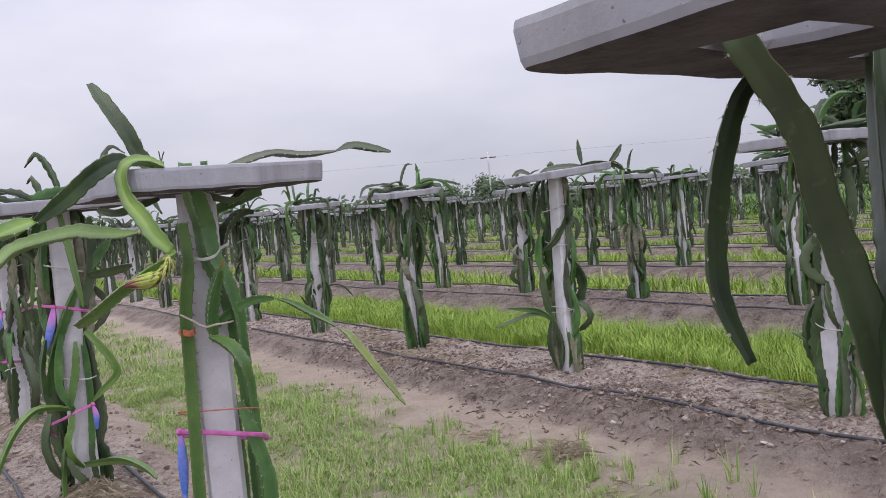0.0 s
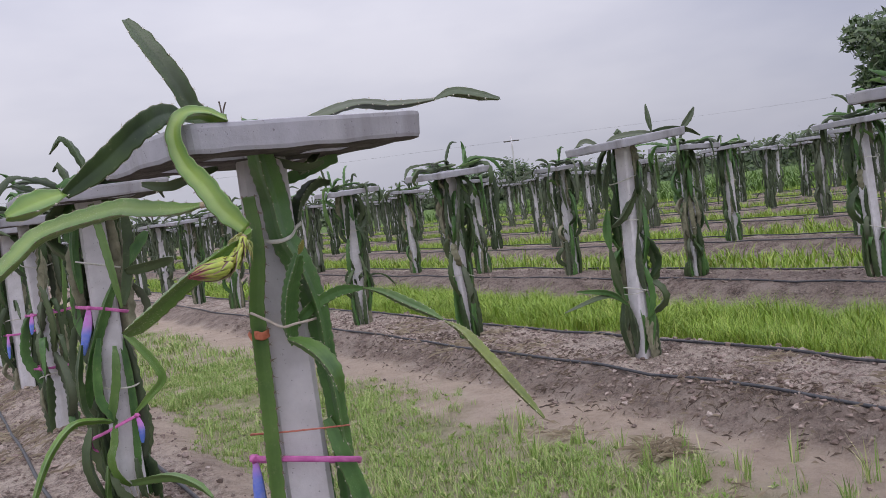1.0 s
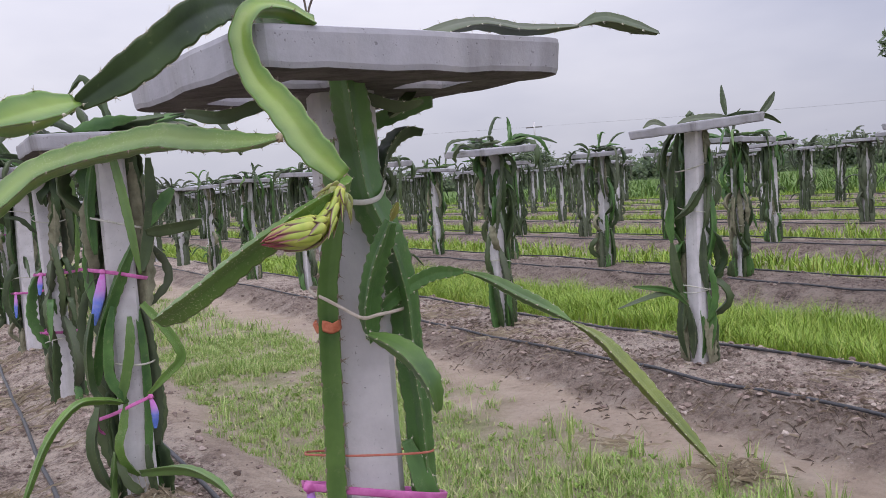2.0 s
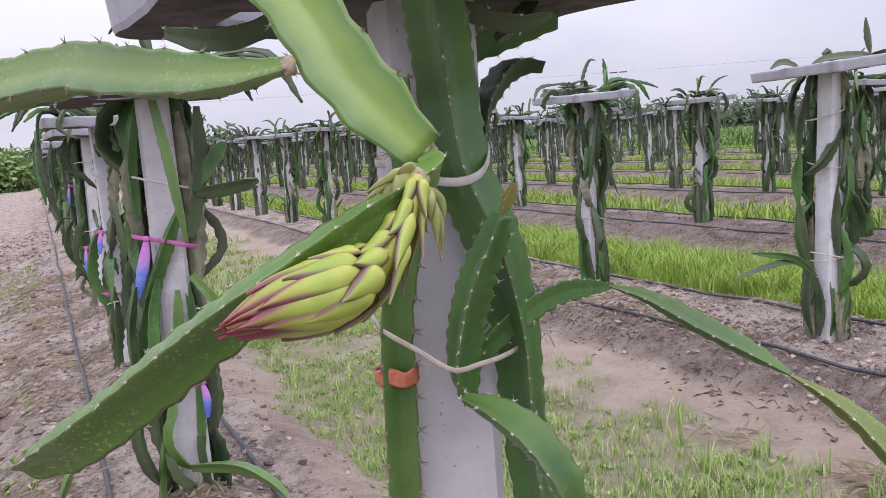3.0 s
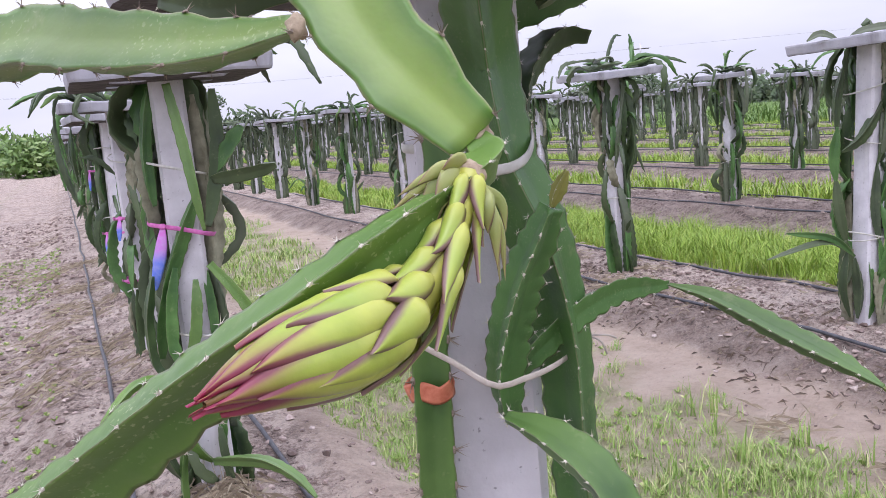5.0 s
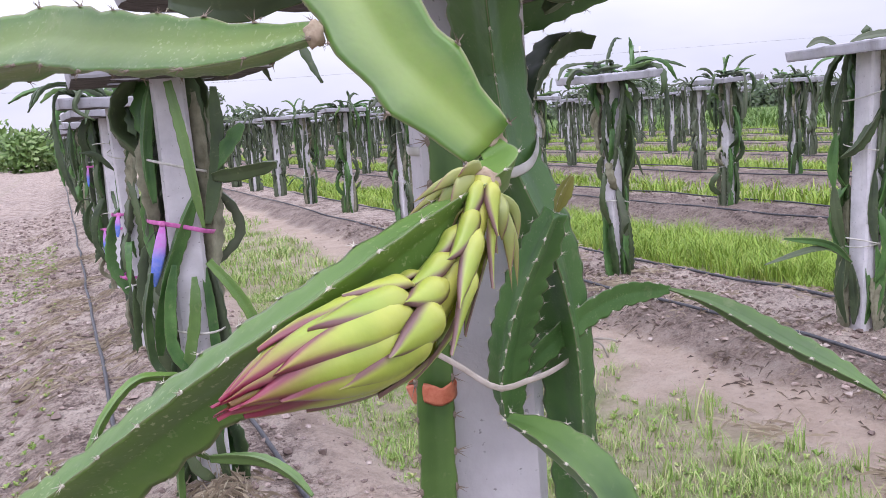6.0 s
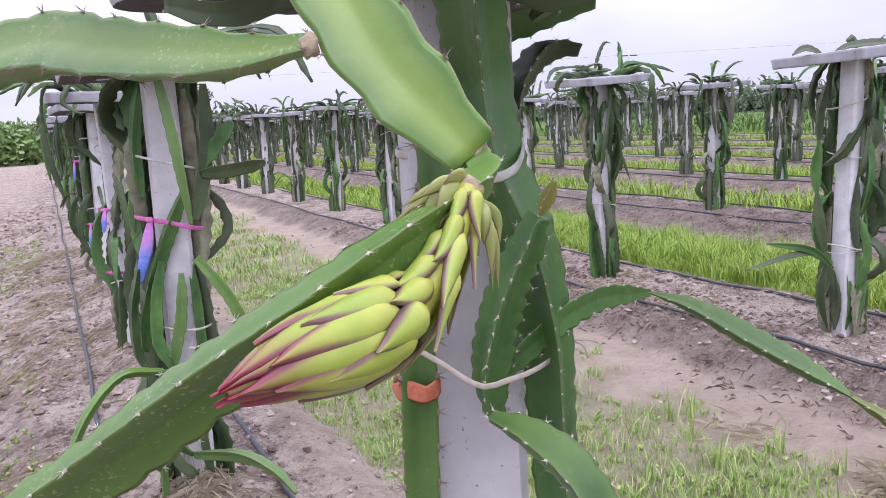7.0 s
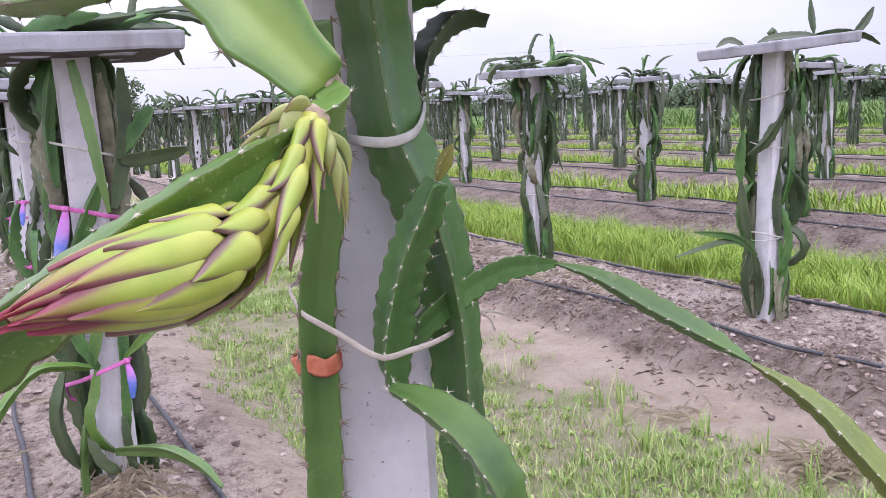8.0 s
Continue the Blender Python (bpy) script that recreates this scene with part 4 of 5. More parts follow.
TIE_HIGH = [(1.000, 2.567, 1.351), (0.994, 2.532, 1.337), (0.990, 2.467, 1.333), (1.005, 2.453, 1.333), (1.036, 2.474, 1.340), (1.068, 2.517, 1.357), (1.135, 2.650, 1.365), (1.090, 2.685, 1.360), (1.015, 2.675, 1.355), (0.975, 2.600, 1.352), (1.000, 2.567, 1.351)]
TIE_LOW = [(0.945, 2.559, 1.181), (0.937, 2.513, 1.183), (0.960, 2.497, 1.166), (0.984, 2.468, 1.147), (1.007, 2.460, 1.150), (1.043, 2.473, 1.149), (1.087, 2.501, 1.149), (1.115, 2.521, 1.156), (1.140, 2.650, 1.175), (1.060, 2.682, 1.170), (0.975, 2.650, 1.185), (0.945, 2.559, 1.181)]
O_DROOP = [(0.947, 4.540, 0.617), (0.880, 4.512, 0.642), (0.785, 4.490, 0.647), (0.683, 4.463, 0.553), (0.599, 4.433, 0.397), (0.567, 4.423, 0.313)]
O_LOW = [(0.988, 4.517, 0.341), (1.110, 4.349, 0.367), (1.189, 4.250, 0.330), (1.231, 4.185, 0.276)]
O_LOOP = [(1.066, 4.590, 0.975), (1.125, 4.555, 0.890), (1.172, 4.530, 0.800), (1.178, 4.530, 0.745), (1.118, 4.560, 0.680), (1.055, 4.590, 0.615)]
O_DIAG = [(0.992, 4.487, 1.551), (1.016, 4.459, 1.371), (1.031, 4.438, 1.214), (1.044, 4.445, 1.101)]
RIBBON = [(0.925, 2.645, 0.838), (0.922, 2.600, 0.846), (0.966, 2.543, 0.845), (1.023, 2.502, 0.836), (1.084, 2.469, 0.825), (1.123, 2.486, 0.810), (1.149, 2.527, 0.792), (1.172, 2.606, 0.769), (1.076, 2.689, 0.780), (0.968, 2.721, 0.805)]
STRING = [(0.933, 2.639, 0.892), (0.928, 2.596, 0.903), (0.971, 2.540, 0.905), (1.028, 2.498, 0.904), (1.082, 2.476, 0.900), (1.126, 2.518, 0.884), (1.156, 2.604, 0.859), (1.082, 2.686, 0.854), (0.976, 2.717, 0.868)]
O_RIBBON = [(0.903, 4.773, 1.121), (0.906, 4.677, 1.118), (0.940, 4.614, 1.112), (0.998, 4.572, 1.099), (1.059, 4.546, 1.081), (1.103, 4.623, 1.067), (1.120, 4.770, 1.060), (0.930, 4.780, 1.060)]
O_RIBBON_LOW = [(0.882, 4.762, 0.512), (0.891, 4.687, 0.534), (0.931, 4.615, 0.561), (0.994, 4.575, 0.591), (1.055, 4.572, 0.609), (1.082, 4.637, 0.598), (1.120, 4.770, 0.500), (0.920, 4.780, 0.450)]
O_TAIL = [(0.939, 4.609, 1.112), (0.921, 4.603, 1.032), (0.890, 4.622, 0.911)]
O_TAIL_LOW = [(1.053, 4.539, 0.617), (1.060, 4.523, 0.563), (1.059, 4.536, 0.493)]
UNDER1 = [(0.765, 2.584, 1.491), (0.808, 2.545, 1.479), (0.865, 2.546, 1.495), (0.928, 2.579, 1.510)]
UNDER2 = [(1.018, 2.571, 1.524), (1.057, 2.546, 1.510), (1.114, 2.533, 1.492), (1.162, 2.527, 1.499)]
UNDER3 = [(1.183, 2.586, 1.527), (1.157, 2.578, 1.504), (1.115, 2.567, 1.478)]
TWIG1 = [(0.873, 2.335, 1.581), (0.873, 2.336, 1.600), (0.872, 2.338, 1.618)]
TWIG2 = [(0.873, 2.335, 1.583), (0.881, 2.343, 1.604), (0.886, 2.341, 1.617)]
TAPE_AT = [(0.957, 2.546, 1.131)]
O_STEMS = [[(0.959, 4.667, 1.556), (0.938, 4.638, 1.479), (0.921, 4.649, 1.363), (0.920, 4.650, 1.256), (0.925, 4.647, 1.177)],
    [(1.048, 4.570, 1.203), (0.988, 4.591, 1.071), (0.935, 4.612, 0.934), (0.900, 4.646, 0.792), (0.885, 4.667, 0.671)],
    [(1.142, 4.599, 1.536), (1.136, 4.603, 1.344), (1.103, 4.601, 1.177), (1.077, 4.593, 1.096)],
    [(0.950, 4.696, 1.313), (0.915, 4.718, 1.195), (0.909, 4.722, 1.074), (0.913, 4.696, 0.978)],
    [(1.123, 4.611, 1.267), (1.165, 4.585, 1.329), (1.217, 4.552, 1.409)],
    [(1.109, 4.597, 1.249), (1.196, 4.542, 1.260), (1.295, 4.479, 1.280)]]
O_STEMS_LOW = [[(0.885, 4.600, 0.960), (0.858, 4.590, 0.850), (0.851, 4.585, 0.770), (0.856, 4.585, 0.678), (0.885, 4.585, 0.625), (0.910, 4.590, 0.600)],
    [(0.956, 4.600, 0.980), (0.930, 4.588, 0.880), (0.920, 4.585, 0.800), (0.920, 4.585, 0.711), (0.959, 4.585, 0.627), (0.975, 4.590, 0.600)],
    [(1.014, 4.595, 0.930), (1.006, 4.580, 0.850), (0.991, 4.580, 0.759), (0.962, 4.585, 0.640), (0.955, 4.590, 0.600)],
    [(0.972, 4.595, 0.600), (0.952, 4.585, 0.510), (0.932, 4.580, 0.455), (0.936, 4.580, 0.402), (0.960, 4.585, 0.350), (0.996, 4.600, 0.305)],
    [(0.872, 4.600, 0.600), (0.842, 4.590, 0.500), (0.838, 4.585, 0.430), (0.856, 4.585, 0.344), (0.892, 4.595, 0.270)]]
O_STEMS_BASE = [[(0.914, 4.590, 0.420), (0.902, 4.580, 0.350), (0.892, 4.580, 0.290), (0.889, 4.580, 0.170)],
    [(0.918, 4.590, 0.385), (0.930, 4.580, 0.330), (0.950, 4.580, 0.285), (1.000, 4.590, 0.235)],
    [(1.050, 4.630, 0.980), (1.058, 4.620, 0.850), (1.060, 4.615, 0.700), (1.056, 4.615, 0.560), (1.046, 4.620, 0.420), (1.040, 4.625, 0.310)],
    [(1.032, 4.600, 0.420), (1.038, 4.590, 0.320), (1.046, 4.590, 0.250), (1.052, 4.590, 0.150)]]
A_STEMS = [[(4.341, 4.854, 1.465), (4.324, 4.881, 1.304), (4.321, 4.884, 1.139)],
    [(4.325, 4.880, 1.163), (4.306, 4.892, 1.018), (4.318, 4.885, 0.879)],
    [(4.318, 4.886, 0.901), (4.330, 4.878, 0.739), (4.365, 4.859, 0.549)],
    [(4.359, 4.861, 0.565), (4.382, 4.848, 0.437), (4.357, 4.863, 0.310)],
    [(4.524, 4.747, 1.490), (4.492, 4.713, 1.366), (4.478, 4.721, 1.263)],
    [(4.473, 4.724, 1.284), (4.360, 4.762, 1.107), (4.293, 4.825, 1.036)]]
A_STEMS_LOW = [[(4.484, 4.718, 1.278), (4.472, 4.726, 1.100), (4.443, 4.742, 0.952)],
    [(4.444, 4.743, 0.967), (4.432, 4.750, 0.739), (4.457, 4.737, 0.551)],
    [(4.456, 4.736, 0.567), (4.476, 4.726, 0.393), (4.458, 4.737, 0.187)],
    [(4.319, 4.817, 0.528), (4.300, 4.828, 0.340), (4.329, 4.811, 0.160)],
    [(4.352, 4.798, 0.479), (4.369, 4.787, 0.304), (4.362, 4.793, 0.151)],
    [(4.410, 4.763, 0.454), (4.424, 4.756, 0.285), (4.410, 4.765, 0.148)]]
A_STEMS_BASE = [[(4.479, 4.724, 0.472), (4.492, 4.716, 0.329), (4.474, 4.727, 0.164)],
    [(4.560, 4.762, 1.276), (4.592, 4.742, 1.199), (4.574, 4.754, 1.094)],
    [(4.351, 4.798, 0.489), (4.208, 4.830, 0.602), (4.004, 4.926, 0.644)],
    [(4.338, 4.806, 0.508), (4.181, 4.845, 0.579), (3.905, 4.960, 0.515)]]
A_TOPS = [[(4.634, 4.686, 1.647), (4.636, 4.700, 1.727), (4.643, 4.719, 1.841)],
    [(4.806, 4.586, 1.637), (4.854, 4.568, 1.684), (4.923, 4.547, 1.778)],
    [(4.559, 4.668, 1.634), (4.643, 4.565, 1.652), (4.766, 4.490, 1.627), (4.831, 4.444, 1.577)],
    [(4.100, 4.865, 1.602), (4.159, 4.837, 1.631), (4.226, 4.793, 1.601)],
    [(4.362, 4.722, 1.633), (4.357, 4.732, 1.671), (4.381, 4.709, 1.621)],
    [(4.253, 4.773, 1.576), (4.319, 4.722, 1.628), (4.489, 4.650, 1.638), (4.634, 4.622, 1.618)]]

plant = tagged(new("dragon_fruit_plant"), "green dragon fruit cactus tied to a post, carrying a flower bud", "cactus plant", "dragon fruit plants")
FLAT = [0.45, 0.85, 1.0, 1.0, 0.95, 1.0, 0.9, 0.7, 0.4]
CAM_SIDE, AWAY = (-0.4, -0.9, 0.1), (0.4, 0.9, -0.1)
close_stem("climbing_stem", plant, CLIMB_LEFT + [(0.950, 2.575, 0.40), (0.95, 2.58, 0.08)], 0.041, (0.75, -0.62, 0), STEM, [0.8, 1, 1.05, 1, 1, 1.1, 1.05, 1, 1], core=0.33, seed=1, thorn=0.013, crenate=0.10, stock=AREOLES_DARK)
close_stem("climbing_stem", plant, [(0.96, 2.45, 1.59), (0.965, 2.44, 1.565), (0.975, 2.44, 1.53), (0.99, 2.462, 1.485)] + CLIMB_THICK[1:] + [(1.125, 2.56, 0.60), (1.12, 2.60, 0.08)], 0.074, (-0.50, -0.86, 0.1), STEM_DARK, [0.75, 1, 1.02, 1.0, 0.86, 0.78, 0.76, 0.78, 0.78, 0.76, 0.72, 0.7, 0.7], pitch=0.026, core=0.33, seed=2, crenate=0.10, thorn=0.0048, label="broad dark green stem with three blunt ribs")
close_stem("branch", plant, BRANCH_UP, 0.049, (-0.66, -0.75, 0.1), STEM_DARK, [0.55, 0.9, 1.0, 1.0, 0.95, 0.85, 0.5], pitch=0.018, core=0.30, seed=3, thorn=0.0054, crenate=0.2)
close_stem("young_shoot", plant, SHOOT, 0.015, (0.9, -0.3, 0), SHOOT_MAT, [0.35, 0.9, 1.1, 0.8, 0.3], pitch=0.008, seed=4, thorn=0.0025, label="tiny olive new shoot")
close_stem("broad_stem", plant, BROAD, 0.044, (-0.78, -0.58, 0.21), STEM, [0.3, 0.7, 0.95, 1.05, 1.05, 0.95, 0.75, 0.4], core=0.34, seed=5, thorn=0.0056, pitch=0.022, crenate=0.14)
close_stem("stem", plant, LOWER + [(1.12, 2.50, 0.45)], 0.05, (0.3, 0.9, 0.1), STEM_DARK, FLAT, core=0.34, seed=6)
close_stem("arching_stem", plant, ARCH, 0.034, (0.2, -0.5, 0.8), STEM_DARK, [0.8, 1.0, 1.05, 1, 0.95, 0.75, 0.3], pitch=0.018, core=0.33, seed=7, thorn=0.0052, crenate=0.2)
close_stem("arching_stem", plant, ARCH2, 0.029, (0.0, 0.7, -0.7), STEM, [0.12, 0.6, 0.95, 1.05, 1, 0.8, 0.18], pitch=0.020, core=0.30, seed=8, thorn=0.0052, crenate=0.18)
close_stem("arching_stem", plant, ARCH3, 0.032, (0.0, 0.7, -0.7), STEM_OLIVE, [0.15, 0.75, 1.0, 1.0, 0.9, 0.7, 0.2], pitch=0.020, core=0.30, seed=9, thorn=0.0052, crenate=0.18)
close_stem("hanging_stem", plant, HANG[:0:-1], 0.050, AWAY, STEM_PALE, [0.55, 0.93, 1.0, 0.97, 0.9, 0.80, 0.74, 0.70, 0.68, 0.66, 0.6], core=0.34, seed=11, pitch=0.034, crenate=0.15, thorn=0.0052, stock=AREOLES_DARK, label="pale yellow-green stem hooked over the frame")
close_stem("side_stem", plant, LEFT, 0.043, (0.2, 0.8, -0.5), STEM_MOTTLED, [0.25, 0.8, 1.0, 1.05, 1, 1, 0.95, 0.9, 0.8, 0.5, 0.2], core=0.36, seed=12, pitch=0.030, crenate=0.14, thorn=0.0052, stock=AREOLES_DARK)
bud_stem = close_stem("bud_stem", plant, BUDSTEM, 0.0355, (-0.545, -0.82, 0.25), STEM_SPECK, [0.35, 0.60, 0.80, 0.90, 0.98, 1.0, 1.0, 1.0, 1.0, 0.95, 0.55], pitch=0.0185, core=0.31, twist=0.08, seed=13, crenate=0.14, thorn=0.0035, label="speckled green stem with wavy ribs")
close_stem("top_stem", plant, [(1.02, 2.42, 1.56)] + SPRIG, 0.040, (0, 0, 1), STEM_FAR, [0.4, 0.8, 1.1, 0.9, 1, 0.8, 0.25], core=0.22, lift=(0.35, 1, 1), seed=14)
close_stem("top_stem", plant, SPRIG2, 0.044, (0, 0, 1), STEM_FAR, [0.25, 0.9, 1.05, 0.95, 0.35], core=0.22, lift=(0.35, 1, 1), seed=15)
close_stem("top_stem", plant, [(0.90, 2.42, 1.56)] + DARKUP, 0.052, (0.8, -0.3, 0.2), STEM_ROW, [0.5, 1, 1, 1.05, 1, 0.9, 0.4], seed=16)
close_stem("top_stem", plant, WEST, 0.056, AWAY, STEM_ROW, [0.3, 0.6, 0.9, 1, 1.0, 0.9, 0.4], seed=17)
close_stem("top_stem", plant, WEST2, 0.050, (0, 0.3, 0.9), STEM_PALE, [0.4, 0.9, 1, 0.8, 0.3], seed=18)
close_stem("stub_stem", plant, STUB, 0.038, (0.5, 0.2, -0.8), STEM_ROW, [0.7, 1, 1, 1, 1, 0.9, 0.5], pitch=0.022, seed=19, core=0.40, thorn=0.0055, crenate=0.2)
close_stem("arm_stem", plant, ARM, 0.042, (0.3, -0.6, 0.7), STEM_DARK, [0.7, 1, 1, 0.95, 0.8], seed=20, core=0.5)
close_stem("climbing_stem", plant, [(1.11, 2.70, 1.62), (1.09, 2.69, 1.2), (1.12, 2.68, 0.7), (1.11, 2.70, 0.08)], 0.06, (0.5, 0.5, 0), STEM_DARK, FLAT, seed=22)
for k, pts in enumerate((UNDER1, UNDER2, UNDER3)):
    close_stem("hanging_stem", plant, pts, 0.026, (0.4, -0.8, 0.2), STEM_ROW, FLAT, seed=40 + k, core=0.36, thorn=0.005)
for pts in (TWIG1, TWIG2):
    v, f = tube(pts, 0.0016, 8, 5)
    child("twig", mesh("twig", v, f, BARK), plant, "thin dry dark twig")

# ties that hold the stems to the post
band("tie", TIE_HIGH, 0.009, WHITE_TIE, plant, "off-white plastic tie")
band("tie", TIE_LOW, 0.006, TWINE, plant, "buff plastic twine pulled to a point")
for off, drop in ((0.012, -0.020), (0.020, -0.006)):
    at = Vector(TIE_LOW[7])
    v, f = tube([at, at + Vector((off, -0.008, drop * 0.3)), at + Vector((off * 1.5, -0.010, drop))], 0.0011, 10, 5)
    child("tie_end", mesh("tie_end", v, f, TWINE), plant, "frayed loose end of buff twine")
band("tape", [(TAPE_AT[0][0] - 0.003 + 0.0195 * math.cos(q * 0.628) + 0.0055 * math.sin(q * 0.628), TAPE_AT[0][1] - 0.006 - 0.009 * math.cos(q * 0.628) + 0.0125 * math.sin(q * 0.628), TAPE_AT[0][2] + 0.003 * math.sin(q * 2.1)) for q in range(11)], 0.019, TAPE, plant, "crumpled orange tape", 0.10, 40)


def blob(bm, centre, size, seed):
    r = random.Random(seed)
    made = bmesh.ops.create_icosphere(bm, subdivisions=3, radius=1.0)["verts"]
    for v in made:
        j = 1.0 + 0.35 * noise.noise((v.co.x * 1.7 + seed, v.co.y * 1.7, v.co.z * 1.7)) + 0.06 * r.random()
        v.co = Vector((v.co.x * size[0] * j, v.co.y * size[1] * j, v.co.z * size[2] * j)) + Vector(centre)


bm = bmesh.new()
blob(bm, BUDAXIS[0], (0.005, 0.005, 0.005), 1)
blob(bm, Vector(HANG[-1]) + Vector((0.002, 0.0, 0.002)), (0.0045, 0.0045, 0.006), 2)
part("woody_node", bm, NODE, plant, "pale brown woody joint", True)
bm = bmesh.new()
blob(bm, LEFT[0], (0.0045, 0.0045, 0.0055), 3)
part("woody_node", bm, NODE, plant, "pale brown woody joint", True)
close_stem("short_stem", plant, [HANG[-1], (Vector(HANG[-1]) + Vector(BUDAXIS[0])) / 2 + Vector((0.006, 0, -0.002)), Vector(BUDAXIS[0]) + Vector((-0.006, 0, -0.004))], 0.018, AWAY, STEM_SPECK, [0.6, 1.1, 1.1, 0.8], pitch=0.012, core=0.45, seed=23, thorn=0.003)


# ---------------------------------------------------------------- flower bud
def bract_material(name, base, low, high, green):
    m = Mat(name, 0.36)
    flesh = m.ramp(m.noise(35, 4), [(0.3, low), (0.7, high)])
    flesh = m.mix(m.band(m.random(), 0, 1, 0, 0.6), flesh, green)
    flesh = m.mix(m.band(m.attr("along"), 0.05, 0.5, 0.75, 0.0), flesh, base)
    uneven = m.band(m.noise(80, 3), 0.2, 0.7, -0.06, 0.06)
    wide = m.math("ADD", m.math("ADD", m.attr("edge"), uneven), m.band(m.attr("along"), 0.15, 1.0, -0.06, 0.62))
    c = m.mix(m.band(wide, 0.80, 1.10, 0.0, 0.9), flesh, (0.19, 0.085, 0.115))
    red = m.math("MULTIPLY", m.attr("blush"), m.band(m.math("ADD", m.attr("along"), m.math("MULTIPLY", m.attr("edge"), 0.15)), 0.64, 1.06))
    c = m.mix(red, c, (0.25, 0.018, 0.06))
    m.colour(c).bump(m.math("ADD", m.noise(45, 3), m.math("MULTIPLY", m.noise(240, 3), 0.3)), 0.18, 0.002)
    m.b.inputs["Subsurface Weight"].default_value = 0.15
    m.b.inputs["Subsurface Radius"].default_value = (0.7, 0.8, 0.2)
    m.b.inputs["Subsurface Scale"].default_value = 0.004
    return m.mat


BRACT = bract_material("bract", (0.56, 0.54, 0.12), (0.31, 0.40, 0.055), (0.49, 0.54, 0.10), (0.23, 0.36, 0.06))
BRACT_SMALL = bract_material("bract_small", (0.44, 0.46, 0.16), (0.26, 0.30, 0.08), (0.42, 0.42, 0.16), (0.24, 0.32, 0.10))
BUD_R = [(0, 0.0055), (0.1, 0.0055), (0.22, 0.0060), (0.32, 0.0074), (0.42, 0.0098), (0.52, 0.0120), (0.64, 0.0125), (0.76, 0.0106), (0.88, 0.0068), (0.96, 0.0030), (1.0, 0.0008)]
AX, AX_LEN = spline(BUDAXIS, 120)
AX_T, AX_F = frames(AX, (-0.4, -0.9, 0.2))


def bud_point(s, ang, extra):
    i = max(0, min(120, s * 120))
    k = min(119, int(i))
    w = i - k
    p = AX[k] * (1 - w) + AX[k + 1] * w
    a, b = AX_F[k]
    if s > 1.0:
        p = p + AX_T[120] * (s - 1.0) * AX_LEN
    rad = float(np.interp(s, [q[0] for q in BUD_R], [q[1] for q in BUD_R]))
    return p + (rad + extra) * (a * math.cos(ang) + b * math.sin(ang)), rad


def bract(parent, s0, length, width, ang, flare, blush, droop=0.0, lift=0.0, bulge=0.003, skew=0.0):
    """One fleshy pointed scale that hugs the bud, thick in the middle, free at its tip."""
    nu, nv = 18, 9
    V, along, edge, bl, F = [], [], [], [], []
    for layer in (1, 0):
        for i in range(nu + 1):
            u = i / nu
            s = s0 + u * length / AX_LEN
            half = width * 0.5 * min(1.0, 0.55 + 1.5 * u) * max(0.015, 1 - max(0, (u - 0.42) / 0.58) ** 1.7)
            rise = min(1.0, u * 4)
            for j in range(nv):
                v = -1 + 2 * j / (nv - 1)
                off = lift * rise * (1 - 0.25 * u) - 0.003 * (1 - rise) + flare * u ** 2.4 + layer * min(1, 0.15 + u * 5) * bulge * (1 - v * v) ** 0.8 * (1 - 0.75 * u) + 0.0009 * layer * (1 - v * v)
                _, rad = bud_point(s, ang, 0)
                p, _ = bud_point(s, ang + skew * u * u + v * half / max(0.0065, rad + off), off)
                V.append(Vector(p) + Vector((0, 0, -droop * u * u)))
                along.append(u)
                edge.append(abs(v))
                bl.append(blush)
    m = (nu + 1) * nv
    for i in range(nu):
        for j in range(nv - 1):
            a = i * nv + j
            F.append((a, a + nv, a + nv + 1, a + 1))
            F.append((m + a, m + a + 1, m + a + nv + 1, m + a + nv))
        for j in (0, nv - 1):
            a = i * nv + j
            q = (a, m + a, m + a + nv, a + nv)
            F.append(q if j == 0 else q[::-1])
    return child("bract", mesh("bract", V, F, BRACT, True, {"along": along, "edge": edge, "blush": bl}), parent)


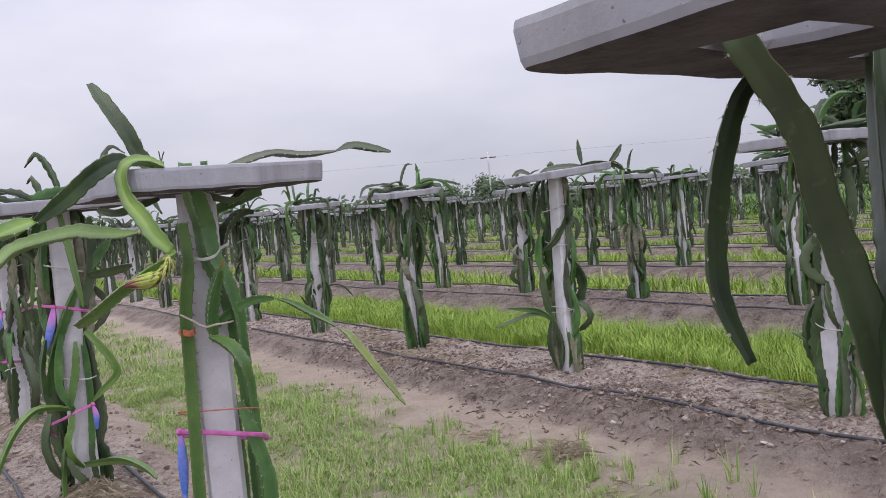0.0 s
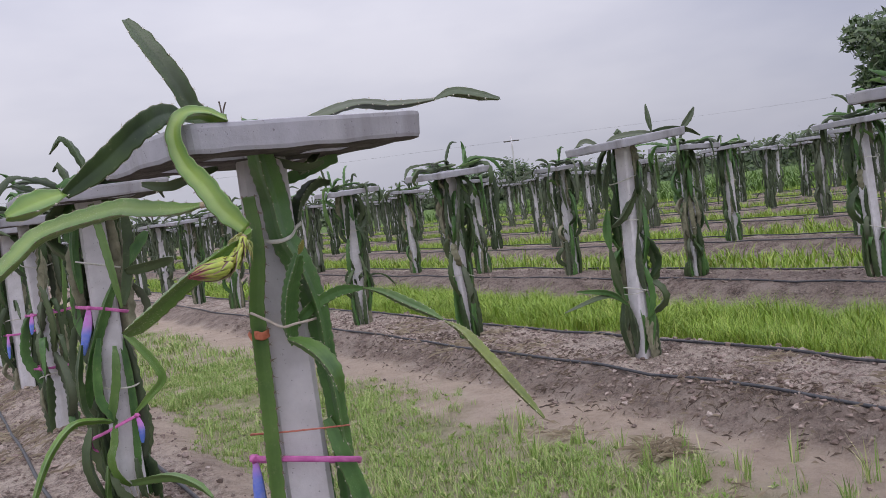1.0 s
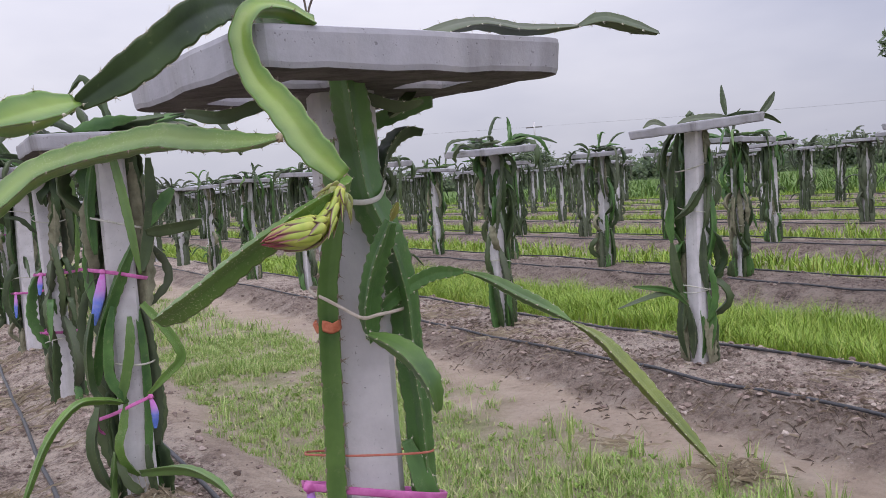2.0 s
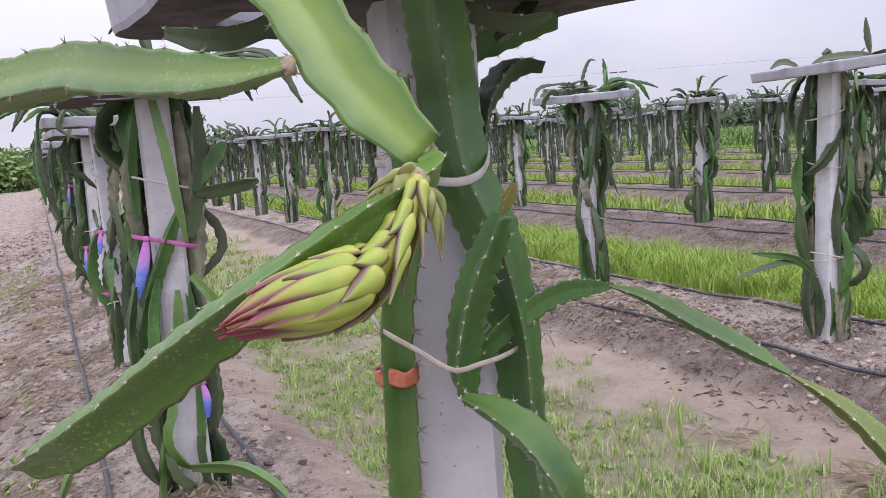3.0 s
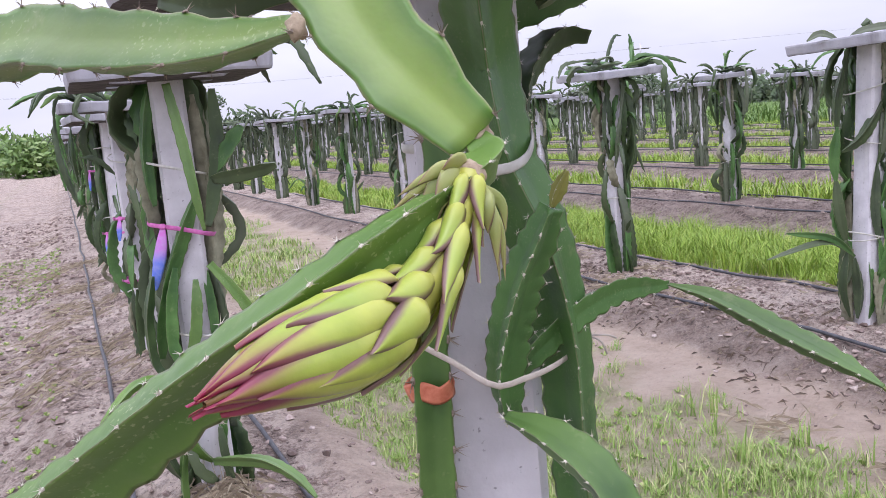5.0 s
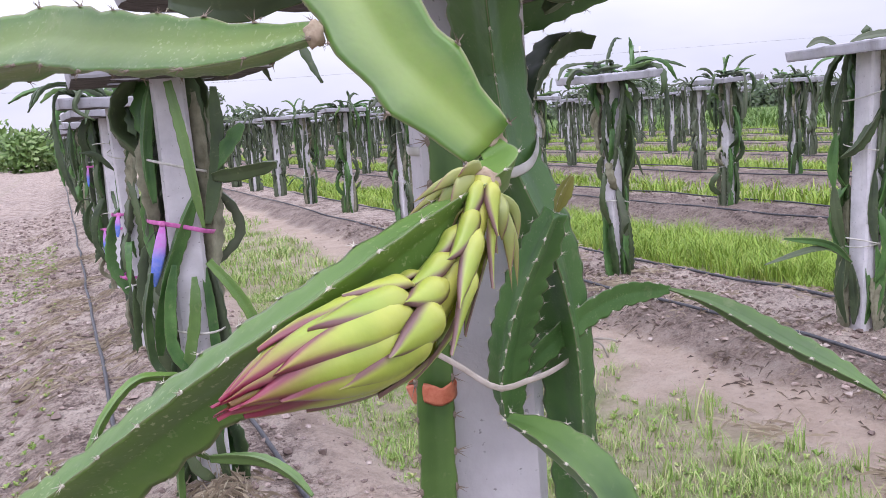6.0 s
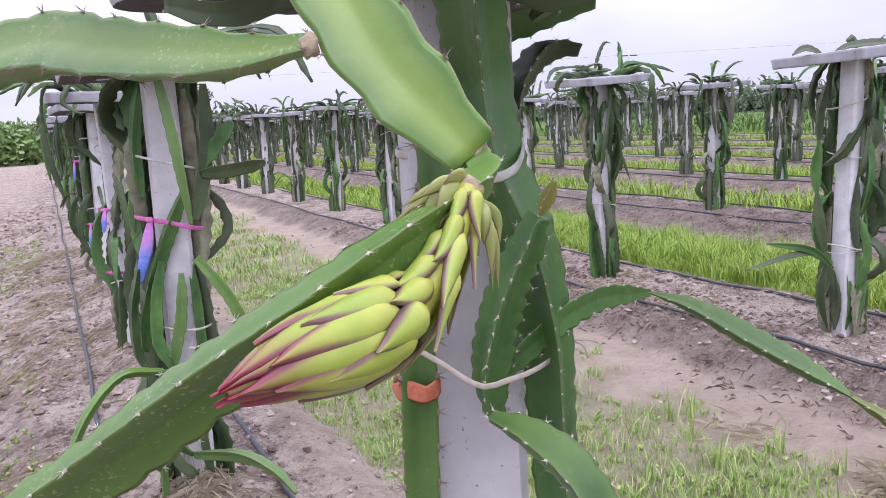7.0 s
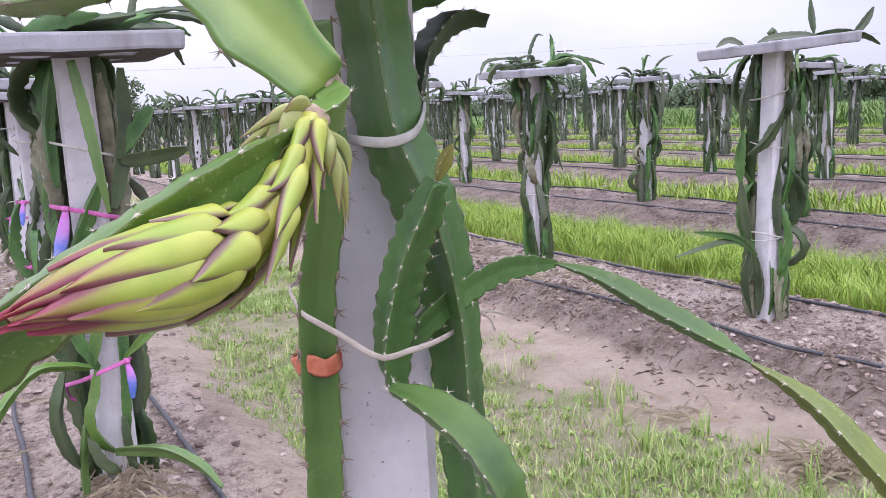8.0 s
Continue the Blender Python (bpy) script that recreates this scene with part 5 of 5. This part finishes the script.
def build_bud():
    bud = new("flower_bud")
    bud.parent = plant
    tagged(bud, "plump yellow-green flower bud with purple edges and a crimson tip")
    V, F = [], []
    for i in range(0, 121, 4):
        for k in range(14):
            p, _ = bud_point(i / 120, 2 * math.pi * k / 14, 0)
            V.append(p)
    for i in range(30):
        for k in range(14):
            j = (k + 1) % 14
            F.append((i * 14 + k, i * 14 + j, (i + 1) * 14 + j, (i + 1) * 14 + k))
    n = len(V)
    child("bud_core", mesh("bud_core", V, F, BRACT, True, {"along": [max(0.1, (q // 14) / 30 * 1.4 - 0.5) for q in range(n)], "edge": [0.2] * n, "blush": [min(1.0, max(0, (q // 14) / 30 - 0.62) * 5) for q in range(n)]}), bud)
    r = random.Random(21)
    # base and end along the axis, width, how many round it, flare, blush, lift, bulge
    rows = ((0.50, 1.02, 0.0175, 6, 0.0006, 1.0, 0.0004, 0.0022), (0.47, 0.985, 0.0180, 5, 0.0010, 0.9, 0.0014, 0.0030), (0.445, 0.90, 0.0175, 5, 0.0010, 0.6, 0.0026, 0.0034), (0.42, 0.78, 0.0165, 5, 0.0010, 0.15, 0.0038, 0.0036), (0.39, 0.66, 0.0150, 4, 0.0014, 0.0, 0.0050, 0.0034),
            (0.30, 0.53, 0.0125, 4, 0.0040, 0.0, 0.0030, 0.0034), (0.22, 0.44, 0.0115, 4, 0.0055, 0.0, 0.0030, 0.0032), (0.14, 0.36, 0.0105, 4, 0.0060, 0.0, 0.0022, 0.0030), (0.07, 0.26, 0.0095, 4, 0.0060, 0.0, 0.0014, 0.0026), (0.0, 0.14, 0.009, 5, 0.0040, 0.0, 0.0006, 0.0024))
    for q, (s0, s1, w, n, flare, blush, lift, bulge) in enumerate(rows):
        for k in range(n):
            ang = 2 * math.pi * (k + 0.37 * q + 0.22 * r.random()) / n
            a0 = s0 + 0.03 * (r.random() - 0.5)
            bract(bud, a0, (s1 + 0.05 * (r.random() - 0.6) - a0) * AX_LEN, 0.9 * w * r.uniform(0.9, 1.1), ang, flare * r.uniform(0.6, 1.3), blush, 0.006 if s0 < 0.25 else 0.0, 0.85 * lift, 0.85 * bulge, r.uniform(-0.25, 0.25))
    return bud


build_bud()


def loose_bract(points, width, parent, blush=0.0):
    """A free narrow scale along its own curve."""
    path, _ = spline(points, 10)
    _, fr = frames(path, (0.4, 0.9, 0.0))
    V, along, edge, F = [], [], [], []
    for i, p in enumerate(path):
        u = i / 10
        half = width / 2 * min(1, 0.6 + 1.2 * u) * max(0.03, 1 - max(0, (u - 0.4) / 0.6) ** 1.6)
        a, b = fr[i]
        for k in range(8):
            w = 2 * math.pi * k / 8
            V.append(p + b * half * math.cos(w) + a * half * 0.32 * math.sin(w))
            along.append(u)
            edge.append(abs(math.cos(w)) * 0.62)
    for i in range(10):
        for k in range(8):
            j = (k + 1) % 8
            F.append((i * 8 + k, i * 8 + j, (i + 1) * 8 + j, (i + 1) * 8 + k))
    return child("bract", mesh("bract", V, F, BRACT_SMALL, True, {"along": along, "edge": edge, "blush": [blush] * len(V)}), parent)


small_bud = new("small_bud")
small_bud.parent = plant
tagged(small_bud, "tiny second bud with thin reddish scales")
B0 = Vector(BUDAXIS[0])
for dx, dy, dz, w in ((-0.027, 0.010, -0.004, 0.0040), (-0.031, 0.012, -0.011, 0.0034), (-0.021, 0.004, 0.000, 0.0062), (-0.017, -0.002, -0.006, 0.0092), (-0.024, 0.014, -0.012, 0.0060), (-0.013, -0.002, 0.005, 0.0086), (-0.020, 0.006, -0.009, 0.0085)):
    loose_bract([B0 + Vector((-0.002, 0.002, 0.003)), B0 + Vector((dx * 0.55, dy * 0.6, dz * 0.5 + 0.003)), B0 + Vector((dx, dy, dz - 0.002))], w, small_bud, 0.35)
for dx, dy, dz, w in ((0.009, -0.004, -0.042, 0.0036), (0.013, 0.0, -0.024, 0.0046), (0.004, -0.008, -0.036, 0.0058), (0.012, 0.006, -0.046, 0.0030), (0.001, -0.008, -0.022, 0.0078)):
    loose_bract([B0 + Vector((0.002, 0, -0.004)), B0 + Vector((dx * 0.9, dy, dz * 0.5)), B0 + Vector((dx, dy, dz))], w, small_bud, 0.25)


# ---------------------------------------------------------------- ribbons and cloth strips
def cloth_strip(points, width, parent, label="", shift=0.0):
    path, _ = spline(points, 14)
    V, F, along = [], [], []
    for i, p in enumerate(path):
        u = i / 14
        w = width / 2 * (0.30 + 1.4 * u if u < 0.5 else 1.0 - 1.35 * (u - 0.5)) * (1 + 0.12 * math.sin(9 * u))
        for k in range(8):
            g = 2 * math.pi * k / 8
            V.append((p[0] + w * math.cos(g) * 0.85, p[1] - w * math.cos(g) * 0.4 + 0.35 * w * math.sin(g), p[2] + 0.002 * math.sin(7 * g)))
            along.append(min(1.0, u + shift))
    for i in range(14):
        for k in range(8):
            j = (k + 1) % 8
            F.append((i * 8 + k, i * 8 + j, (i + 1) * 8 + j, (i + 1) * 8 + k))
    F.append(tuple(range(8)))
    F.append(tuple(len(V) - 8 + k for k in range(8))[::-1])
    return child("cloth_tail", mesh("cloth_tail", V, F, CLOTH, True, {"along": along}), parent, label)


LOOP = [(-0.106, 0.010), (-0.094, -0.046), (0.0, -0.074), (0.105, -0.072), (0.146, -0.020), (0.105, 0.090), (-0.015, 0.110), (-0.095, 0.070), (-0.110, 0.010)]


def loop_points(cx, cy, z, size, slope, turn):
    c, s = math.cos(turn), math.sin(turn)
    return [(cx + size * (x * c - y * s), cy + size * (x * s + y * c), z - slope * x + 0.003 * math.sin(k * 2.3)) for k, (x, y) in enumerate(LOOP)]


def ribbon(cx, cy, z, size, slope, height, turn, tail, label):
    """A cloth band pulled tight round a post, with a knot and a hanging dyed tail."""
    thing = tagged(new("cloth_ribbon"), label, "ribbon", "marker ribbons")
    pts = loop_points(cx, cy, z, size, slope, turn)
    band("band", pts, height, PINK, thing, "", 0.22, 56)
    kx, ky, kz = pts[1]
    bm = bmesh.new()
    blob(bm, (kx, ky, kz), (0.016, 0.014, 0.013), 5)
    part("knot", bm, PINK, thing, "", True)
    for off, length in tail:
        cloth_strip([(kx + off * 0.2, ky - 0.01, kz), (kx + off * 0.6, ky - 0.022, kz - length * 0.35), (kx + off, ky - 0.018, kz - length)], 0.040, thing, "pink strip dyed blue at its end")
    return thing


def tight_ribbon(pts, height, knot, tail, width, label, shift=0.0):
    """A band drawn tight over the stems in front, closed behind the post."""
    thing = tagged(new("cloth_ribbon"), label, "ribbon", "marker ribbons")
    band("band", pts + pts[:1], height, PINK, thing, "", 0.18, 70)
    bm = bmesh.new()
    blob(bm, knot, (0.011, 0.010, 0.010), 5)
    part("knot", bm, PINK, thing, "", True)
    cloth_strip(tail, width, thing, "pink strip dyed blue at its end", shift)
    return thing


tight_ribbon(RIBBON, 0.014, RIBBON[1], [RIBBON[1], Vector(RIBBON[1]) + Vector((-0.004, -0.012, -0.06)), Vector(RIBBON[1]) + Vector((-0.008, -0.010, -0.19))], 0.036, "bright pink cloth ribbon tied round a post with blue tail", 0.3)
band("string", STRING + STRING[:1], 0.004, RED, plant, "thin red string", 0.8, 70)
tight_ribbon(O_RIBBON, 0.015, O_TAIL[0], O_TAIL, 0.055, "pink cloth ribbon with a dyed tail round a post")
tight_ribbon(O_RIBBON_LOW, 0.014, O_TAIL_LOW[0], O_TAIL_LOW, 0.036, "low pink ribbon with a blue tail round a post")
ROW_POSTS = [2.549 + POST_STEP * q for q in range(1, 6)]
ribbon(1.02, ROW_POSTS[1], 0.98, 1.12, -0.02, 0.016, 0.2, ((-0.02, 0.12),), "faded pink ribbon with a blue tail round a post")
ribbon(1.02, ROW_POSTS[1], 0.62, 1.12, 0.03, 0.016, 0.2, (), "faded pink ribbon round a post")
ribbon(1.02, ROW_POSTS[2], 0.70, 1.12, 0.0, 0.018, 0.2, ((-0.02, 0.2),), "pink ribbon with a blue tail round a distant post")
ribbon(1.02, ROW_POSTS[3], 1.15, 1.12, 0.0, 0.018, 0.2, ((-0.02, 0.2),), "purple ribbon with a blue tail round a distant post")

# single stems that set the second post's plant apart
def own_stems(owner, rows, mats, width, name="stem", fine=True, seed=60, shape=None, core=0.28):
    back = owner.matrix_world.inverted()
    for k, pts in enumerate(rows):
        me, _ = stem_mesh(name, mats[k % len(mats)], [back @ Vector(p) for p in pts], width * (0.85 + 0.3 * ((k * 5) % 7) / 6), 0.045, 0.35, (math.cos(k * 1.7), math.sin(k * 1.7), 0.3), fine=fine, seed=seed + k, widths=shape or LENS, core=core)
        child(name, me, owner)


second, beside = OWN[0, 4.68], OWN[1, 4.82]
own_stems(second, (O_DROOP, O_LOW, O_LOOP, O_DIAG), (STEM_SPECK, STEM), 0.046, "side_stem", shape=[0.7, 0.9, 1.0, 1.0, 0.9, 0.75, 0.3], core=0.33)
own_stems(second, O_STEMS, (STEM_DARK, STEM_DARK, STEM_ROW), 0.056, shape=LONG, core=0.36)
own_stems(second, O_STEMS_LOW, (STEM_ROW, STEM_DARK, STEM, STEM_SPECK, STEM_ROW), 0.046, shape=LONG, core=0.42)
own_stems(second, O_STEMS_BASE, (STEM, STEM_ROW, STEM_DARK, STEM_ROW), 0.040, seed=90, shape=LONG, core=0.42)
own_stems(beside, A_STEMS, (STEM_ROW, STEM_DARK, STEM_ROW), 0.066)
own_stems(beside, A_STEMS_LOW, (STEM_ROW, STEM_FAR, STEM_DARK), 0.058)
own_stems(beside, A_STEMS_BASE, (STEM_ROW, STEM_ROW, STEM_DARK), 0.046, seed=90)
own_stems(beside, A_TOPS, (STEM_ROW, STEM_FAR), 0.048, "top_stem")
rr = random.Random(15)
for _ in range(6):
    x, y, z = 0.07 + 0.02 * rr.random(), 0.03 * rr.gauss(0, 1), rr.uniform(0.06, 0.16)
    v, f = tube([(x, y, z), (x + 0.015, y + 0.01 * rr.gauss(0, 1), z * 0.5), (x + 0.01 + 0.02 * rr.random(), y + 0.02 * rr.gauss(0, 1), -0.05)], 0.0013, 8, 5)
    child("aerial_root", mesh("aerial_root", v, f, STRAW), second, "pale buff hanging root")
for z in (0.42, 0.92):
    v, f = tube(ring_points(0.098, z, 12, 0.02, z * 9), 0.003, 24, 6, 0.4)
    child("tie", mesh("tie", v, f, WHITE_TIE), beside, "off-white plastic tie")

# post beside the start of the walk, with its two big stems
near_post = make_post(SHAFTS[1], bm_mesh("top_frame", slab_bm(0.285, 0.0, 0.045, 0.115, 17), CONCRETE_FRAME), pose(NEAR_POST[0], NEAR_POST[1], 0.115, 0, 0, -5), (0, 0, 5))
tagged(near_post, "grey concrete post with a thick square top frame")
near_plant = tagged(new("dragon_fruit_plant"), "dragon fruit cactus with thick stems dropping from the frame", "cactus plant", "dragon fruit plants")
close_stem("hanging_stem", near_plant, NEAR_THICK + [(1.06, 0.62, 1.0), (1.11, 0.60, 0.5), (1.09, 0.58, 0.08)], 0.052, (0.75, 0.65, -0.1), STEM_ROW, [0.6, 0.72, 0.8, 0.88, 1.0, 1.05, 1.15, 1.25, 1.25, 1.2, 1.1, 1], pitch=0.045, core=0.36, seed=31, label="thick green stem with a brown scar")
close_stem("hanging_stem", near_plant, NEAR_THIN, 0.030, (0.6, 0.7, 0.2), STEM_ROW, [0.6, 0.9, 1, 1, 1, 0.9, 0.5], pitch=0.035, seed=32)
for k, pts in enumerate(([(0.95, 0.60, 0.08), (0.96, 0.58, 0.7), (0.98, 0.60, 1.2), (1.12, 0.68, 1.46), (1.16, 0.70, 1.60)], [(1.12, 0.46, 0.08), (1.11, 0.47, 0.8), (1.13, 0.44, 1.4), (1.16, 0.40, 1.62)], [(1.00, 0.44, 0.08), (1.02, 0.45, 0.9), (1.0, 0.42, 1.5)])):
    close_stem("climbing_stem", near_plant, pts, 0.06, (0.5, -0.5, 0.2), STEM_ROW, FLAT, seed=33 + k, thorn=0)
band("tie", [(1.04 + 0.125 * math.cos(q * 0.5236), 0.54 + 0.13 * math.sin(q * 0.5236), 0.9) for q in range(13)], 0.01, WHITE_TIE, near_plant)


# ---------------------------------------------------------------- trees, bushes and poles far off
def tree(x, y, height, spread, seed, leaves, label, trunk=True, leaf=None):
    r = random.Random(seed)
    thing = tagged(new("tree"), label, "tree", "far trees")
    z0 = 0.0
    if trunk:
        v, f = tube([(x, y, -0.2), (x + 0.1, y, height * 0.3), (x - 0.1, y + 0.1, height * 0.62)], height * 0.028, 8, 8)
        child("trunk", mesh("trunk", v, f, BARK), thing)
    lobes = []
    for _ in range(11):
        a, q = r.random() * 6.283, r.random() ** 0.6
        lobes.append((x + spread * 0.36 * q * math.cos(a), y + spread * 0.36 * q * math.sin(a), z0 + height * (r.uniform(0.42, 0.86) if trunk else r.uniform(0.1, 0.75)), spread * r.uniform(0.14, 0.25)))
    if trunk:
        for lx, ly, lz, lr in lobes[:5]:
            v, f = tube([(x, y, height * 0.35), ((x + lx) / 2, (y + ly) / 2, (height * 0.35 + lz) / 2), (lx, ly, lz)], height * 0.010, 6, 6)
            child("limb", mesh("limb", v, f, BARK), thing)
    V, F = [], []
    size = max(0.14, spread * 0.038)
    for _ in range(leaves):
        lx, ly, lz, lr = r.choice(lobes)
        d = Vector((r.gauss(0, 1), r.gauss(0, 1), r.gauss(0, 0.8))).normalized() * lr * r.uniform(0.45, 1.12)
        p = Vector((lx, ly, max(0.05, lz + d.z))) + Vector((d.x, d.y, 0))
        a = Vector((r.gauss(0, 1), r.gauss(0, 1), r.gauss(0, 1))).normalized()
        b = a.orthogonal().normalized()
        s = size * r.uniform(0.5, 1.2)
        o = len(V)
        V += [p - a * s, p + b * s * 0.5, p + a * s, p - b * s * 0.5]
        F.append((o, o + 1, o + 2, o + 3))
    child("crown", mesh("crown", V, F, leaf or LEAF, False), thing)
    return thing


def at_az(az, d):
    return 0.4 + d * math.sin(radians(az)), 1.0 + d * math.cos(radians(az))


tree(*at_az(63.4, 48), 8.6, 7.0, 1, 6000, "large dark leafy tree at the field edge")
tree(*at_az(57.2, 80), 2.6, 5.0, 2, 2500, "dark leafy tree at the field edge")
tree(*at_az(38.2, 78), 4.3, 5.0, 3, 2500, "round dark green tree at the horizon")
tree(*at_az(34.9, 85), 4.2, 4.5, 4, 1600, "small dark tree at the horizon")
tree(*at_az(8.6, 60), 4.6, 5.0, 5, 2000, "green leafy tree at the horizon")
tree(*at_az(-1.5, 55), 2.3, 6.0, 6, 3000, "green leafy bush beside the lane end", False, HEDGE)
rt = random.Random(77)
for k in range(46):
    az = -16 + 106 * (k + rt.random()) / 46
    d = rt.uniform(95, 150)
    tree(*at_az(az, d), rt.uniform(1.3, 2.6), rt.uniform(7, 14), 100 + k, 1900, "hazy green tree line at the horizon", rt.random() < 0.4)
for k in range(7):
    tree(-4.5 - 2.2 * rt.random(), 24 + 6 * k + 3 * rt.random(), rt.uniform(1.0, 2.0), rt.uniform(2.0, 3.5), 200 + k, 1500, "low pale green bush beside the bare lane", False, HEDGE)


def pole(az, d, h, seed):
    x, y = at_az(az, d)
    thing = tagged(new("utility_pole"), "thin grey utility pole with a crossarm, far off", "pole", "utility poles")
    v, f = tube([(x, y, -0.2), (x, y, h * 0.5), (x, y, h)], 0.09, 4, 8)
    child("shaft", mesh("shaft", v, f, CONCRETE), thing)
    v, f = tube([(x - 0.6, y + 0.4, h - 0.5), (x, y, h - 0.48), (x + 0.6, y - 0.4, h - 0.5)], 0.05, 4, 6)
    child("crossarm", mesh("crossarm", v, f, BARK), thing)
    return Vector((x, y, h - 0.45))


tops = [pole(*q) for q in ((-24, 78, 6.4, 0), (38.4, 76, 6.4, 2), (84, 78, 6.4, 4))]
for a, b in zip(tops, tops[1:]):
    for side in (-0.55, 0.55):
        o = Vector((side, -side * 0.66, 0))
        v, f = tube([a + o, (a + b) / 2 + o - Vector((0, 0, 0.7)), b + o], 0.0028, 16, 4)
        tagged(new("power_line", mesh("power_line", v, f, HOSE)), "thin sagging overhead wire strung between far poles", "cable", "power lines")
